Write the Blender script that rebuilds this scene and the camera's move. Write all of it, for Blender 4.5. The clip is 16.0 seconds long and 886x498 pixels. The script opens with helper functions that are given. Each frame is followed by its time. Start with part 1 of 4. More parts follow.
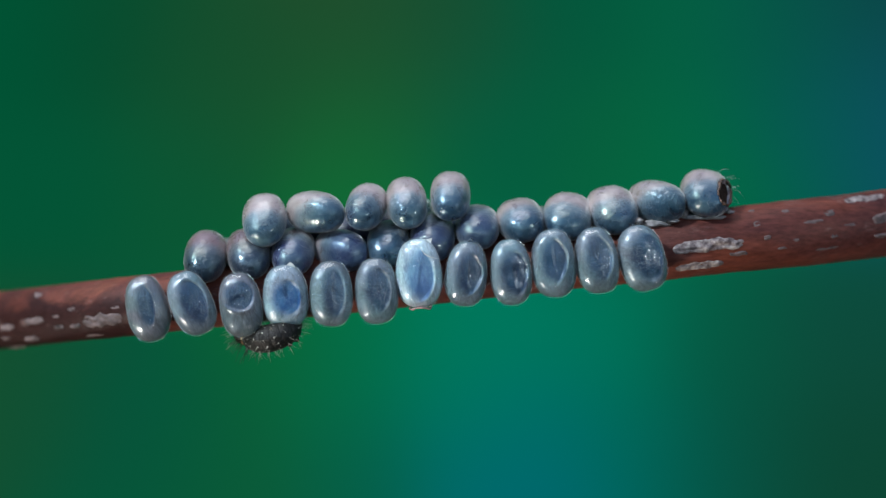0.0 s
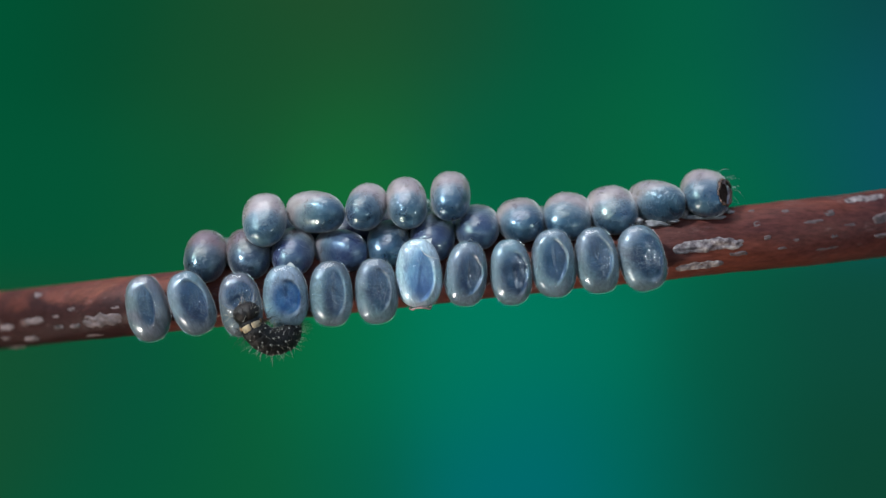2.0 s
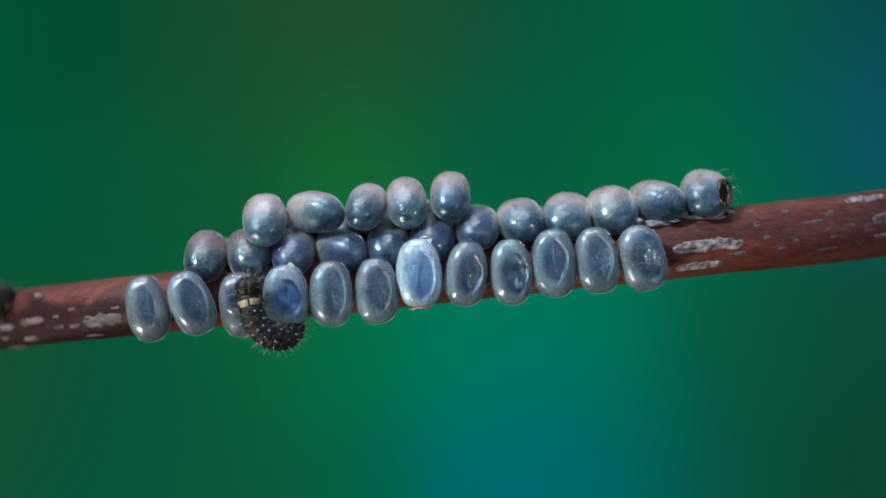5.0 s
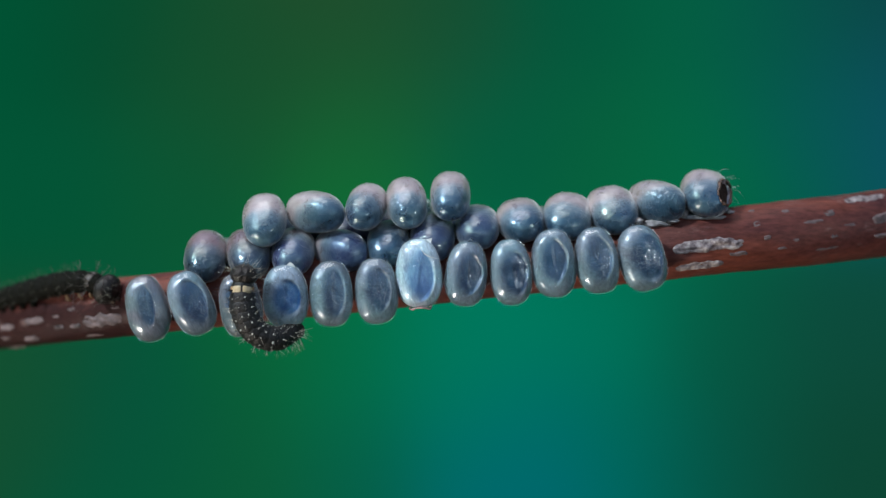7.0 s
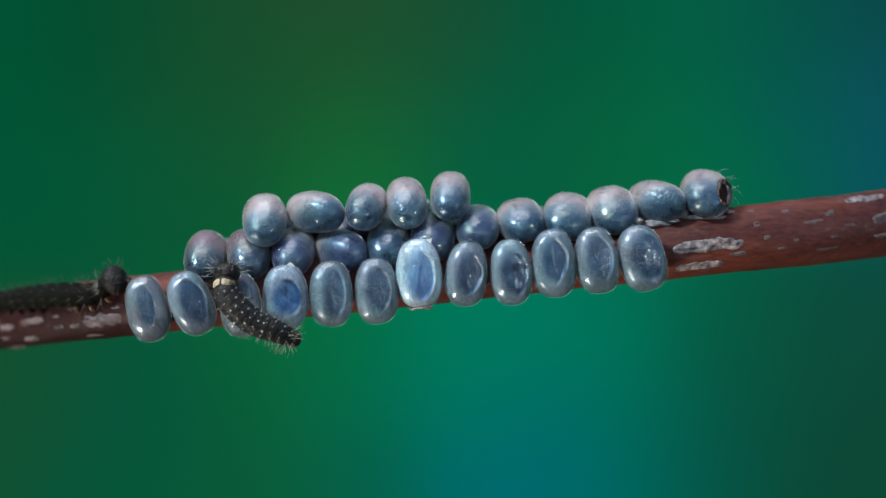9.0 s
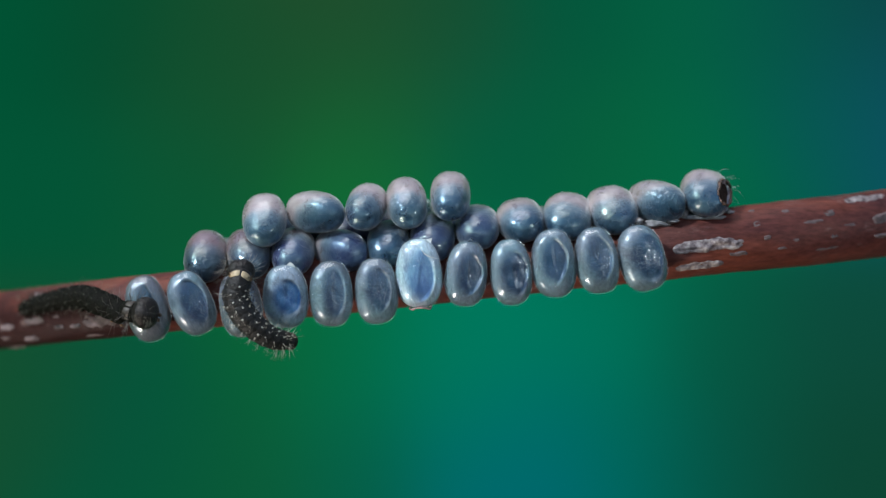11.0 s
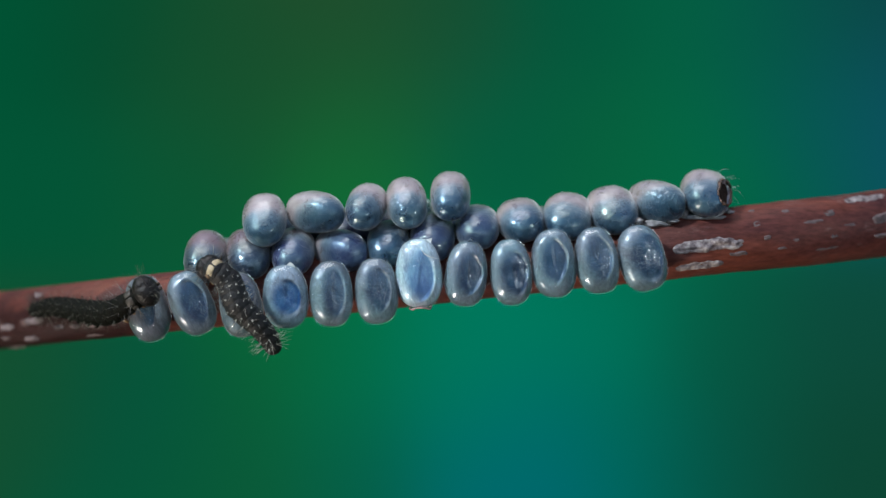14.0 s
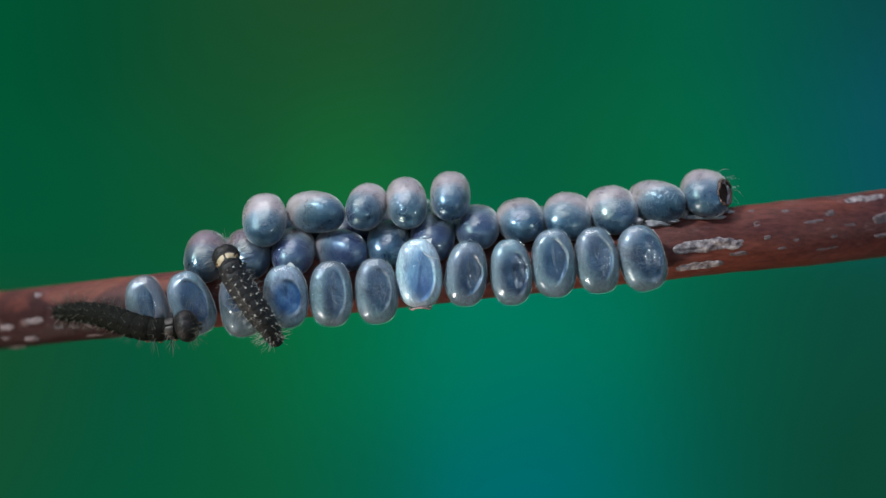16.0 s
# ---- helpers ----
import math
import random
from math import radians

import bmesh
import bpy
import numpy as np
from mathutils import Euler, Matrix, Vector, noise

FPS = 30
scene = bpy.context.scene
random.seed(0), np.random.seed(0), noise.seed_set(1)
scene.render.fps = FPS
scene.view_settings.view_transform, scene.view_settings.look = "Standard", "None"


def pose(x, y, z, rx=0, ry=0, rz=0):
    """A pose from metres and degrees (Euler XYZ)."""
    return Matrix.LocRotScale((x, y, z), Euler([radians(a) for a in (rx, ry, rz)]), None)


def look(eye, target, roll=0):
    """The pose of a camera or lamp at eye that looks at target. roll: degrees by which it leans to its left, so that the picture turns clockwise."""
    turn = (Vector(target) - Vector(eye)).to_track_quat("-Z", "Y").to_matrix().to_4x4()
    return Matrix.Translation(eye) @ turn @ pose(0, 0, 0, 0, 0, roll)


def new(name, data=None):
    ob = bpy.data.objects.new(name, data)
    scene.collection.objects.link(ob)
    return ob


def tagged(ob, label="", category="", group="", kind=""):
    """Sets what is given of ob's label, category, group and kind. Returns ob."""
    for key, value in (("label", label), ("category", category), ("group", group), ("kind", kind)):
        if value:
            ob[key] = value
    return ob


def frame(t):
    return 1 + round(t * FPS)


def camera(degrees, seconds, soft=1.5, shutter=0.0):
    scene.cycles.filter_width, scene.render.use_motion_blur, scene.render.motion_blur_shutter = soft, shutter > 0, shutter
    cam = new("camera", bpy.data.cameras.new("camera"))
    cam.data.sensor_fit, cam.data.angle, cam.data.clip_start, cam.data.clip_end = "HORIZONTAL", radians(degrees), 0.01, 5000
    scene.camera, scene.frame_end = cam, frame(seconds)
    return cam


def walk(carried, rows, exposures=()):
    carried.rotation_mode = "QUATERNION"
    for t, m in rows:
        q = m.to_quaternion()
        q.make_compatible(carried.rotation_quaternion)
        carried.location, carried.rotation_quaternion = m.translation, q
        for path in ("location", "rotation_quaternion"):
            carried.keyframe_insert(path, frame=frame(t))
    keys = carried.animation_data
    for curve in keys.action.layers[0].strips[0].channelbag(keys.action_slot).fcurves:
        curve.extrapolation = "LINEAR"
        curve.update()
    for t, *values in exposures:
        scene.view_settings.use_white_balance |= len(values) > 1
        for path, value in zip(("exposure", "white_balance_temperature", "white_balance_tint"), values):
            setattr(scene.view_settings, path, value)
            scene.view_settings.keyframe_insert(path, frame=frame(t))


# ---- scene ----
MM = 0.001
cam = camera(20.0, 16.0, soft=1.1)
EYE = (0, -71.14 * MM, 0)
walk(cam, [(0, look(EYE, (0, 0, 0))), (16.0, look(EYE, (0, 0, 0)))], [(0, 0.0), (16.0, 0.0)])

# a macro lens: sharp on the faces of the front eggs, softer behind
cam.data.dof.use_dof = True
cam.data.dof.focus_distance, cam.data.dof.aperture_fstop = 69.4 * MM, 42.0

# ---- daylight ----
SUN_FROM = Vector((-0.22, -0.06, 0.97)).normalized()
world = bpy.data.worlds.new("daylight")
scene.world = world
world.use_nodes = True
sky = world.node_tree.nodes.new("ShaderNodeTexSky")
sky.sky_type, sky.sun_disc = "NISHITA", False
sky.sun_elevation = math.asin(SUN_FROM.z)
sky.sun_rotation = math.atan2(SUN_FROM.x, SUN_FROM.y)
world.node_tree.links.new(sky.outputs[0], world.node_tree.nodes["Background"].inputs[0])
world.node_tree.nodes["Background"].inputs[1].default_value = 0.125
lamp = bpy.data.lights.new("sun", "SUN")
lamp.energy, lamp.angle, lamp.color = 1.3, radians(40), (1.0, 0.90, 0.86)
sun = new("sun", lamp)
sun.matrix_world = look(SUN_FROM * 0.3, (0, 0, 0))


def desk_lamp(name, way, size, power, colour):
    """A small lamp beside the twig: its glint shows on every egg."""
    light = bpy.data.lights.new(name, "AREA")
    light.shape, light.size, light.energy, light.color = "DISK", size, power, colour
    new(name, light).matrix_world = look(Vector(way).normalized() * 0.35, (0, 0, 0))


desk_lamp("upper_lamp", (-0.62, -0.46, 0.58), 0.034, 1.4, (0.84, 0.94, 1.0))
desk_lamp("lower_lamp", (-0.66, -0.36, -0.62), 0.080, 0.95, (1.0, 0.88, 0.77))
desk_lamp("side_lamp", (0.64, -0.75, 0.10), 0.045, 0.16, (0.84, 0.93, 1.0))


# ---- the twig's line ----
TWIG_A, TWIG_B = Vector((-22.0 * MM, 0, -3.064 * MM)), Vector((22.0 * MM, 0, 1.776 * MM))
TWIG_R = (0.776 * MM, 0.998 * MM)


# ---- materials ----
class Nodes:
    """A node material under construction."""

    def __init__(self, name):
        self.mat = bpy.data.materials.new(name)
        self.mat.use_nodes = True
        self.tree = self.mat.node_tree
        self.shader = self.tree.nodes["Principled BSDF"]
        self.out = self.tree.nodes["Material Output"]
        self.coords = self.tree.nodes.new("ShaderNodeTexCoord")
        self.base = self.coords.outputs["Object"]

    def put(self, socket, value):
        if isinstance(value, bpy.types.NodeSocket):
            self.tree.links.new(value, socket)
        elif isinstance(value, tuple) and len(value) == 3 and socket.type == "RGBA":
            socket.default_value = (*value, 1)
        else:
            socket.default_value = value

    def node(self, kind, out=0, **inputs):
        n = self.tree.nodes.new(kind)
        for key, value in inputs.items():
            self.put(n.inputs[key.replace("_", " ")], value)
        return n.outputs[out]

    def set(self, **inputs):
        for key, value in inputs.items():
            self.put(self.shader.inputs[key.replace("_", " ")], value)
        return self

    def where(self, stretch=(1, 1, 1)):
        return self.node("ShaderNodeMapping", Vector=self.base, Scale=stretch)

    def noise(self, scale, detail=4.0, rough=0.55, stretch=(1, 1, 1), distort=0.0):
        return self.node("ShaderNodeTexNoise", Vector=self.where(stretch), Scale=scale, Detail=detail, Roughness=rough, Distortion=distort)

    def ramp(self, fac, *stops):
        n = self.tree.nodes.new("ShaderNodeValToRGB")
        self.put(n.inputs[0], fac)
        e = n.color_ramp.elements
        while len(e) < len(stops):
            e.new(0.5)
        for el, (at, c) in zip(e, stops):
            el.position, el.color = at, (*c, 1) if isinstance(c, tuple) else (c, c, c, 1)
        return n.outputs[0]

    def mix(self, fac, a, b, blend="MIX"):
        n = self.tree.nodes.new("ShaderNodeMix")
        n.data_type, n.blend_type = "RGBA", blend
        for i, v in ((0, fac), (6, a), (7, b)):
            self.put(n.inputs[i], v)
        return n.outputs[2]

    def math(self, op, a, b=0.0):
        n = self.tree.nodes.new("ShaderNodeMath")
        n.operation = op
        self.put(n.inputs[0], a)
        self.put(n.inputs[1], b)
        return n.outputs[0]

    def bump(self, height, strength, distance, normal=None):
        n = self.tree.nodes.new("ShaderNodeBump")
        self.put(n.inputs["Height"], height)
        n.inputs["Strength"].default_value, n.inputs["Distance"].default_value = strength, distance
        if normal:
            self.put(n.inputs["Normal"], normal)
        return n.outputs[0]

    def chance(self):
        return self.node("ShaderNodeObjectInfo", out=5)

    def uv(self, name):
        n = self.tree.nodes.new("ShaderNodeUVMap")
        n.uv_map = name
        return n.outputs[0]

    def vector(self, op, *values):
        n = self.tree.nodes.new("ShaderNodeVectorMath")
        n.operation = op
        for i, value in enumerate(values):
            self.put(n.inputs[i], value)
        return n

    def soft_step(self, value, low, high):
        r = self.node("ShaderNodeMapRange", Value=value, From_Min=low, From_Max=high)
        r.node.interpolation_type = "SMOOTHSTEP"
        return r


def bark_material():
    n = Nodes("reddish birch bark")
    streak = n.noise(700, 5, 0.55, (0.10, 1, 1), 0.4)
    patch = n.noise(360, 4, 0.6, (0.35, 1, 1), 0.6)
    fine = n.noise(9000, 4, 0.65, (0.3, 1, 1))
    base = n.ramp(streak, (0.36, (0.085, 0.027, 0.022)), (0.47, (0.160, 0.045, 0.028)), (0.56, (0.205, 0.060, 0.037)), (0.68, (0.245, 0.085, 0.051)))
    dull = n.ramp(patch, (0.46, 0.0), (0.64, 0.62))
    base = n.mix(dull, base, (0.070, 0.030, 0.034))
    ring = n.ramp(n.noise(520, 4, 0.65, (1, 0.45, 0.45), 0.5), (0.56, 0.0), (0.70, 0.38))
    base = n.mix(ring, base, (0.150, 0.090, 0.088))
    # darker and more purple on the lower flank, towards the twig's thin end
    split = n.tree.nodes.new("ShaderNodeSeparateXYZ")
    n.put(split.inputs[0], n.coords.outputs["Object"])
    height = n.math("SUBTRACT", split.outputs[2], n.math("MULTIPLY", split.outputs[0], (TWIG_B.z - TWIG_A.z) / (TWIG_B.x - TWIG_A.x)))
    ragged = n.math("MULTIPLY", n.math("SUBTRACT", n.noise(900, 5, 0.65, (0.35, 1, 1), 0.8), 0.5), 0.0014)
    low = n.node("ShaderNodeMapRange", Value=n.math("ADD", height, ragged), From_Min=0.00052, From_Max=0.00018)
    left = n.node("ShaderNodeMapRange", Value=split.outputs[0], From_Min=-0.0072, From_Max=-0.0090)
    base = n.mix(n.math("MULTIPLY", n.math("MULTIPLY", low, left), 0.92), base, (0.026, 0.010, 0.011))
    film = n.ramp(n.noise(1700, 5, 0.7, (0.35, 1, 1)), (0.60, 0.0), (0.72, 0.55))
    base = n.mix(film, base, (0.27, 0.19, 0.175))
    base = n.mix(0.85, base, n.ramp(fine, (0.3, (0.35, 0.33, 0.33)), (0.7, (0.95, 0.9, 0.9))), "MULTIPLY")
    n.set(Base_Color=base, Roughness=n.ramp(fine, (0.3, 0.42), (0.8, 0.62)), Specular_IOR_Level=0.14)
    n.set(Normal=n.bump(fine, 0.5, 0.00003, n.bump(streak, 0.6, 0.00008)))
    return n.mat


def crust_material():
    n = Nodes("pale corky lenticel")
    lump = n.noise(5000, 4, 0.65)
    base = n.ramp(lump, (0.36, (0.06, 0.042, 0.045)), (0.5, (0.17, 0.138, 0.14)), (0.66, (0.36, 0.32, 0.305)))
    n.set(Base_Color=base, Roughness=0.75, Normal=n.bump(lump, 0.5, 0.00003))
    return n.mat


def strands(n, scale, stretch, wide=0.03, bend=2.5):
    """Hair-fine winding creases, 1 along each line and 0 between."""
    a = n.noise(scale, 2, 0.5, stretch, bend)
    return n.ramp(a, (0.5 - wide, 0.0), (0.5, 1.0), (0.5 + wide, 0.0))


def egg_material(name, shift, tone=(1, 1, 1), purple=0.0, wrinkle=1.0, axis=(0, 0, 1), reach=0.00094):
    """Silky shell: dull pink at the back, then a grey-green belt and a clear dark blue cap at the other end."""
    n = Nodes(name)
    n.base = n.vector("ADD", n.base, n.vector("MULTIPLY", n.chance(), (0.31, 0.17, 0.23)).outputs[0]).outputs[0]
    along = n.math("DIVIDE", n.vector("DOT_PRODUCT", n.coords.outputs["Object"], axis).outputs["Value"], reach)
    along = n.math("ADD", along, n.math("MULTIPLY", n.math("SUBTRACT", n.noise(1500, 4, 0.6, distort=0.5), 0.5), 0.55))
    front = n.soft_step(along, -0.05 + shift, 0.42 + shift)
    cap = n.soft_step(along, 0.22 + shift, 0.84 + shift)
    cloud = n.mix(0.28, n.noise(1500, 4, 0.6, distort=0.6), n.noise(8000, 4, 0.65, distort=1.2))
    pink = n.ramp(cloud, (0.36, (0.180, 0.140, 0.136)), (0.50, (0.315, 0.248, 0.236)), (0.64, (0.42, 0.345, 0.330)))
    belt = n.ramp(cloud, (0.36, (0.060, 0.092, 0.115)), (0.50, (0.110, 0.150, 0.178)), (0.64, (0.18, 0.225, 0.255)))
    blue = n.ramp(cloud, (0.36, (0.003, 0.018, 0.040)), (0.50, (0.011, 0.043, 0.074)), (0.64, (0.040, 0.090, 0.122)))
    blue = n.mix(n.math("MULTIPLY", n.math("MULTIPLY", n.chance(), n.noise(1100, 2, 0.5)), 0.9 * purple + 0.15), blue, (0.060, 0.045, 0.150))
    base = n.mix(cap, n.mix(front, pink, belt), blue)
    base = n.mix(1.0, base, tone, "MULTIPLY")
    hair = strands(n, 2600, (0.6, 0.6, 1), 0.02)
    ring = strands(n, 5200, (0.30, 0.30, 1), 0.05, 1.6)
    base = n.mix(n.math("MULTIPLY", hair, 0.14), base, (0.40, 0.43, 0.43))
    rough_skin = n.math("ADD", n.math("MULTIPLY", front, 0.85), 0.15)
    soft = n.bump(n.noise(1300, 2, 0.5), 1.0, 0.00003)
    folds = n.math("MULTIPLY", n.math("ADD", n.math("ADD", n.math("MULTIPLY", ring, 0.32), n.math("MULTIPLY", hair, 0.25)), n.noise(6500, 2, 0.55, (0.5, 0.5, 1), 2.2)), rough_skin)
    b = n.bump(folds, 1.0, 0.000012 * wrinkle, soft)
    coat = n.bump(folds, 1.0, 0.0000075 * wrinkle, soft)
    film = n.node("ShaderNodeMapRange", Value=n.noise(900, 3, 0.5), To_Min=150.0, To_Max=300.0)
    n.set(Base_Color=base, Roughness=n.ramp(cloud, (0.35, 0.24), (0.7, 0.40)), IOR=1.6, Specular_Tint=(0.86, 0.95, 1.0), Normal=b,
          Thin_Film_Thickness=film, Thin_Film_IOR=1.7, Sheen_Weight=0.7, Sheen_Roughness=0.32, Sheen_Tint=(0.90, 0.93, 0.92),
          Coat_Weight=0.8, Coat_Roughness=0.085, Coat_IOR=1.55, Coat_Normal=coat)
    return n.mat


def shell_material(name, pale, deep_blue, light_blue, stain=0.25, drawn=(1, 0.55, 1), wrinkle=1.0, creased=0.3, see=0.20):
    """Milky shell, clear over the sunken face where the blue inside shows. Its grain lies in millimetres over the face."""
    n = Nodes(name)
    n.base = n.uv("grain")
    far = n.vector("LENGTH", n.uv("face")).outputs["Value"]
    far = n.math("ADD", far, n.math("MULTIPLY", n.math("SUBTRACT", n.noise(2.4, 4, 0.6, distort=0.5), 0.5), 0.34))
    split = n.tree.nodes.new("ShaderNodeSeparateXYZ")
    n.put(split.inputs[0], n.uv("face"))
    crisp = n.soft_step(split.outputs[0], -0.3, 0.5)
    border = n.mix(crisp, n.soft_step(far, 0.55, 1.30), n.soft_step(far, 0.90, 1.10))
    broad, fine = n.noise(1.5, 3, 0.55, drawn, 0.6), n.noise(9.0, 4, 0.62, drawn, 1.6)
    cloud = n.mix(0.26, broad, fine)
    milk = n.mix(n.ramp(n.mix(0.55, broad, fine), (0.38, 0.0), (0.62, 1.0)), tuple(c * 0.42 for c in pale), pale)
    hue = n.ramp(n.noise(0.8, 3, 0.5, distort=0.4), (0.40, (0.82, 1.0, 1.0)), (0.60, (1.02, 0.95, 1.02)))
    milk = n.mix(1.0, milk, hue, "MULTIPLY")
    milk = n.mix(n.math("MULTIPLY", n.ramp(n.noise(1.9, 4, 0.65, distort=0.8), (0.50, 0.0), (0.66, 1.0)), stain), milk, (0.095, 0.075, 0.070))
    inside = n.mix(n.ramp(cloud, (0.42, 0.0), (0.60, 1.0)), deep_blue, light_blue)
    base = n.mix(border, inside, milk)
    hair = n.math("MAXIMUM", strands(n, 2.3, drawn, 0.020, 2.0), strands(n, 3.6, (drawn[1], drawn[0], 1), 0.018, 1.4))
    hair = n.math("MULTIPLY", hair, n.ramp(n.noise(1.3, 2, 0.5), (0.42, 0.1), (0.58, 1.0)))
    base = n.mix(n.math("MULTIPLY", hair, creased), base, n.mix(0.5, pale, light_blue))
    soft = n.bump(n.noise(1.5, 1, 0.5), 1.0, 0.00002)
    folds = n.math("ADD", n.noise(6.5, 2, 0.55, drawn, 2.2), n.math("MULTIPLY", hair, 0.5))
    b = n.bump(folds, 1.0, 0.000015 * wrinkle, soft)
    coat = n.bump(n.noise(5.0, 2, 0.5, drawn, 1.5), 1.0, 0.000012 * wrinkle, soft)
    film = n.node("ShaderNodeMapRange", Value=n.noise(0.9, 3, 0.5), To_Min=150.0, To_Max=290.0)
    n.set(Base_Color=base, Roughness=0.34, IOR=1.45, Specular_Tint=(0.86, 0.94, 1.0), Normal=b, Thin_Film_Thickness=film, Thin_Film_IOR=1.5,
          Sheen_Weight=0.35, Sheen_Roughness=0.22, Sheen_Tint=(0.88, 0.93, 0.97), Coat_Weight=0.35, Coat_Roughness=0.16, Coat_IOR=1.5, Coat_Normal=coat)
    clear = n.tree.nodes.new("ShaderNodeMixShader")
    n.put(clear.inputs[0], n.math("MULTIPLY", border, see))
    n.put(clear.inputs[1], n.shader.outputs[0])
    n.put(clear.inputs[2], n.node("ShaderNodeBsdfTransparent", Color=(0.92, 0.97, 1.0)))
    n.put(n.out.inputs["Surface"], clear.outputs[0])
    return n.mat


def clear_material():
    """Thin clear skin over an egg: a sharp shine and a trace of haze."""
    n = Nodes("clear egg skin")
    n.base = n.uv("grain")
    lines = n.math("ADD", n.noise(7.0, 3, 0.6, (1, 0.5, 1), 2.6), n.math("MULTIPLY", strands(n, 2.6, (1, 0.6, 1), 0.015, 2.0), 0.5))
    b = n.bump(lines, 1.0, 0.000011, n.bump(n.noise(1.5, 1, 0.5), 1.0, 0.000015))
    haze = n.node("ShaderNodeAddShader")
    n.put(haze.node.inputs[0], n.node("ShaderNodeBsdfTransparent", Color=(0.94, 0.975, 0.98)))
    n.put(haze.node.inputs[1], n.node("ShaderNodeBsdfSheen", Color=(0.56, 0.60, 0.63), Roughness=0.22))
    shine = n.tree.nodes.new("ShaderNodeMixShader")
    shine.inputs[0].default_value = 0.07
    n.put(shine.inputs[1], haze)
    n.put(shine.inputs[2], n.node("ShaderNodeBsdfGlossy", Color=(0.88, 0.95, 1.0), Roughness=0.13, Normal=b))
    n.put(n.out.inputs["Surface"], shine.outputs[0])
    return n.mat


def plain(name, colour, rough=0.5, grain=6000, relief=0.3, spread=0.35, spec=0.5):
    n = Nodes(name)
    g = n.noise(grain, 4, 0.6)
    dark = tuple(c * (1 - spread) for c in colour)
    light = tuple(min(1, c * (1 + spread)) for c in colour)
    n.set(Base_Color=n.ramp(g, (0.3, dark), (0.7, light)), Roughness=rough, Specular_IOR_Level=spec, Normal=n.bump(g, relief, 0.00004))
    return n.mat


POOLS = []


def pool(x, z, colour):
    """A soft pool of colour in the blurred distance."""
    POOLS.append((x, z, colour))


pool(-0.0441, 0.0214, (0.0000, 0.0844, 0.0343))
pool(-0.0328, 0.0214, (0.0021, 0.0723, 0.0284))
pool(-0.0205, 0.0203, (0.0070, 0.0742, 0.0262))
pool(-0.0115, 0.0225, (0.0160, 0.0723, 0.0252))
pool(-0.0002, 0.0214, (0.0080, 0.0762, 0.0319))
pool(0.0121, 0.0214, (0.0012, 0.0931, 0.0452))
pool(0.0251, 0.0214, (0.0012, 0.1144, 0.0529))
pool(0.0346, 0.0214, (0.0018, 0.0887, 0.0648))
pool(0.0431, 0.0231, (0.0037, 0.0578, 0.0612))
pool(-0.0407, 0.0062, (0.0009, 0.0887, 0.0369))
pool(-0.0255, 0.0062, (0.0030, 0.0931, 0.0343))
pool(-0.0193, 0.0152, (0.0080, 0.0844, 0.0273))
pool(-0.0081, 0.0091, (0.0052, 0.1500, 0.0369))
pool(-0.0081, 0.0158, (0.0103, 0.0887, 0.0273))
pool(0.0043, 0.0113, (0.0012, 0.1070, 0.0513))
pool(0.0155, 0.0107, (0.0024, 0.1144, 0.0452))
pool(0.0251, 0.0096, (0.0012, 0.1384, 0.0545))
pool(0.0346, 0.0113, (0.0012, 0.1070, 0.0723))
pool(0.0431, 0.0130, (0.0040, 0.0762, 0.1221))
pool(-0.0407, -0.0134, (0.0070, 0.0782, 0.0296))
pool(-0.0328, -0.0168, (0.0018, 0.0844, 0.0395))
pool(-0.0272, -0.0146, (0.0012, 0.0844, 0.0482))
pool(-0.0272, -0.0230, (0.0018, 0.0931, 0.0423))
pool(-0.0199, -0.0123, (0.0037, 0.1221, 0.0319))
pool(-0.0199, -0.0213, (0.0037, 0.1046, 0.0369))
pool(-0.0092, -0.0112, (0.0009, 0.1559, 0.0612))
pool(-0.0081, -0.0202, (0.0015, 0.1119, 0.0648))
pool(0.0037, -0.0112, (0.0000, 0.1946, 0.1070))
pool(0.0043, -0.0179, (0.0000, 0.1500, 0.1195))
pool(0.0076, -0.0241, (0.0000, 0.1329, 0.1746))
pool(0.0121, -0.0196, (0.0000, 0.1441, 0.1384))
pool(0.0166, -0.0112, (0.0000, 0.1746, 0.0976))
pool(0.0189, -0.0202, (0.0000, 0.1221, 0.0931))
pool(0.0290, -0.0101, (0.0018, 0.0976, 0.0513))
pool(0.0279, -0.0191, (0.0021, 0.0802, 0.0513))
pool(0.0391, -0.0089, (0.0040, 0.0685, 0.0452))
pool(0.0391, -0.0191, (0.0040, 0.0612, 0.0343))


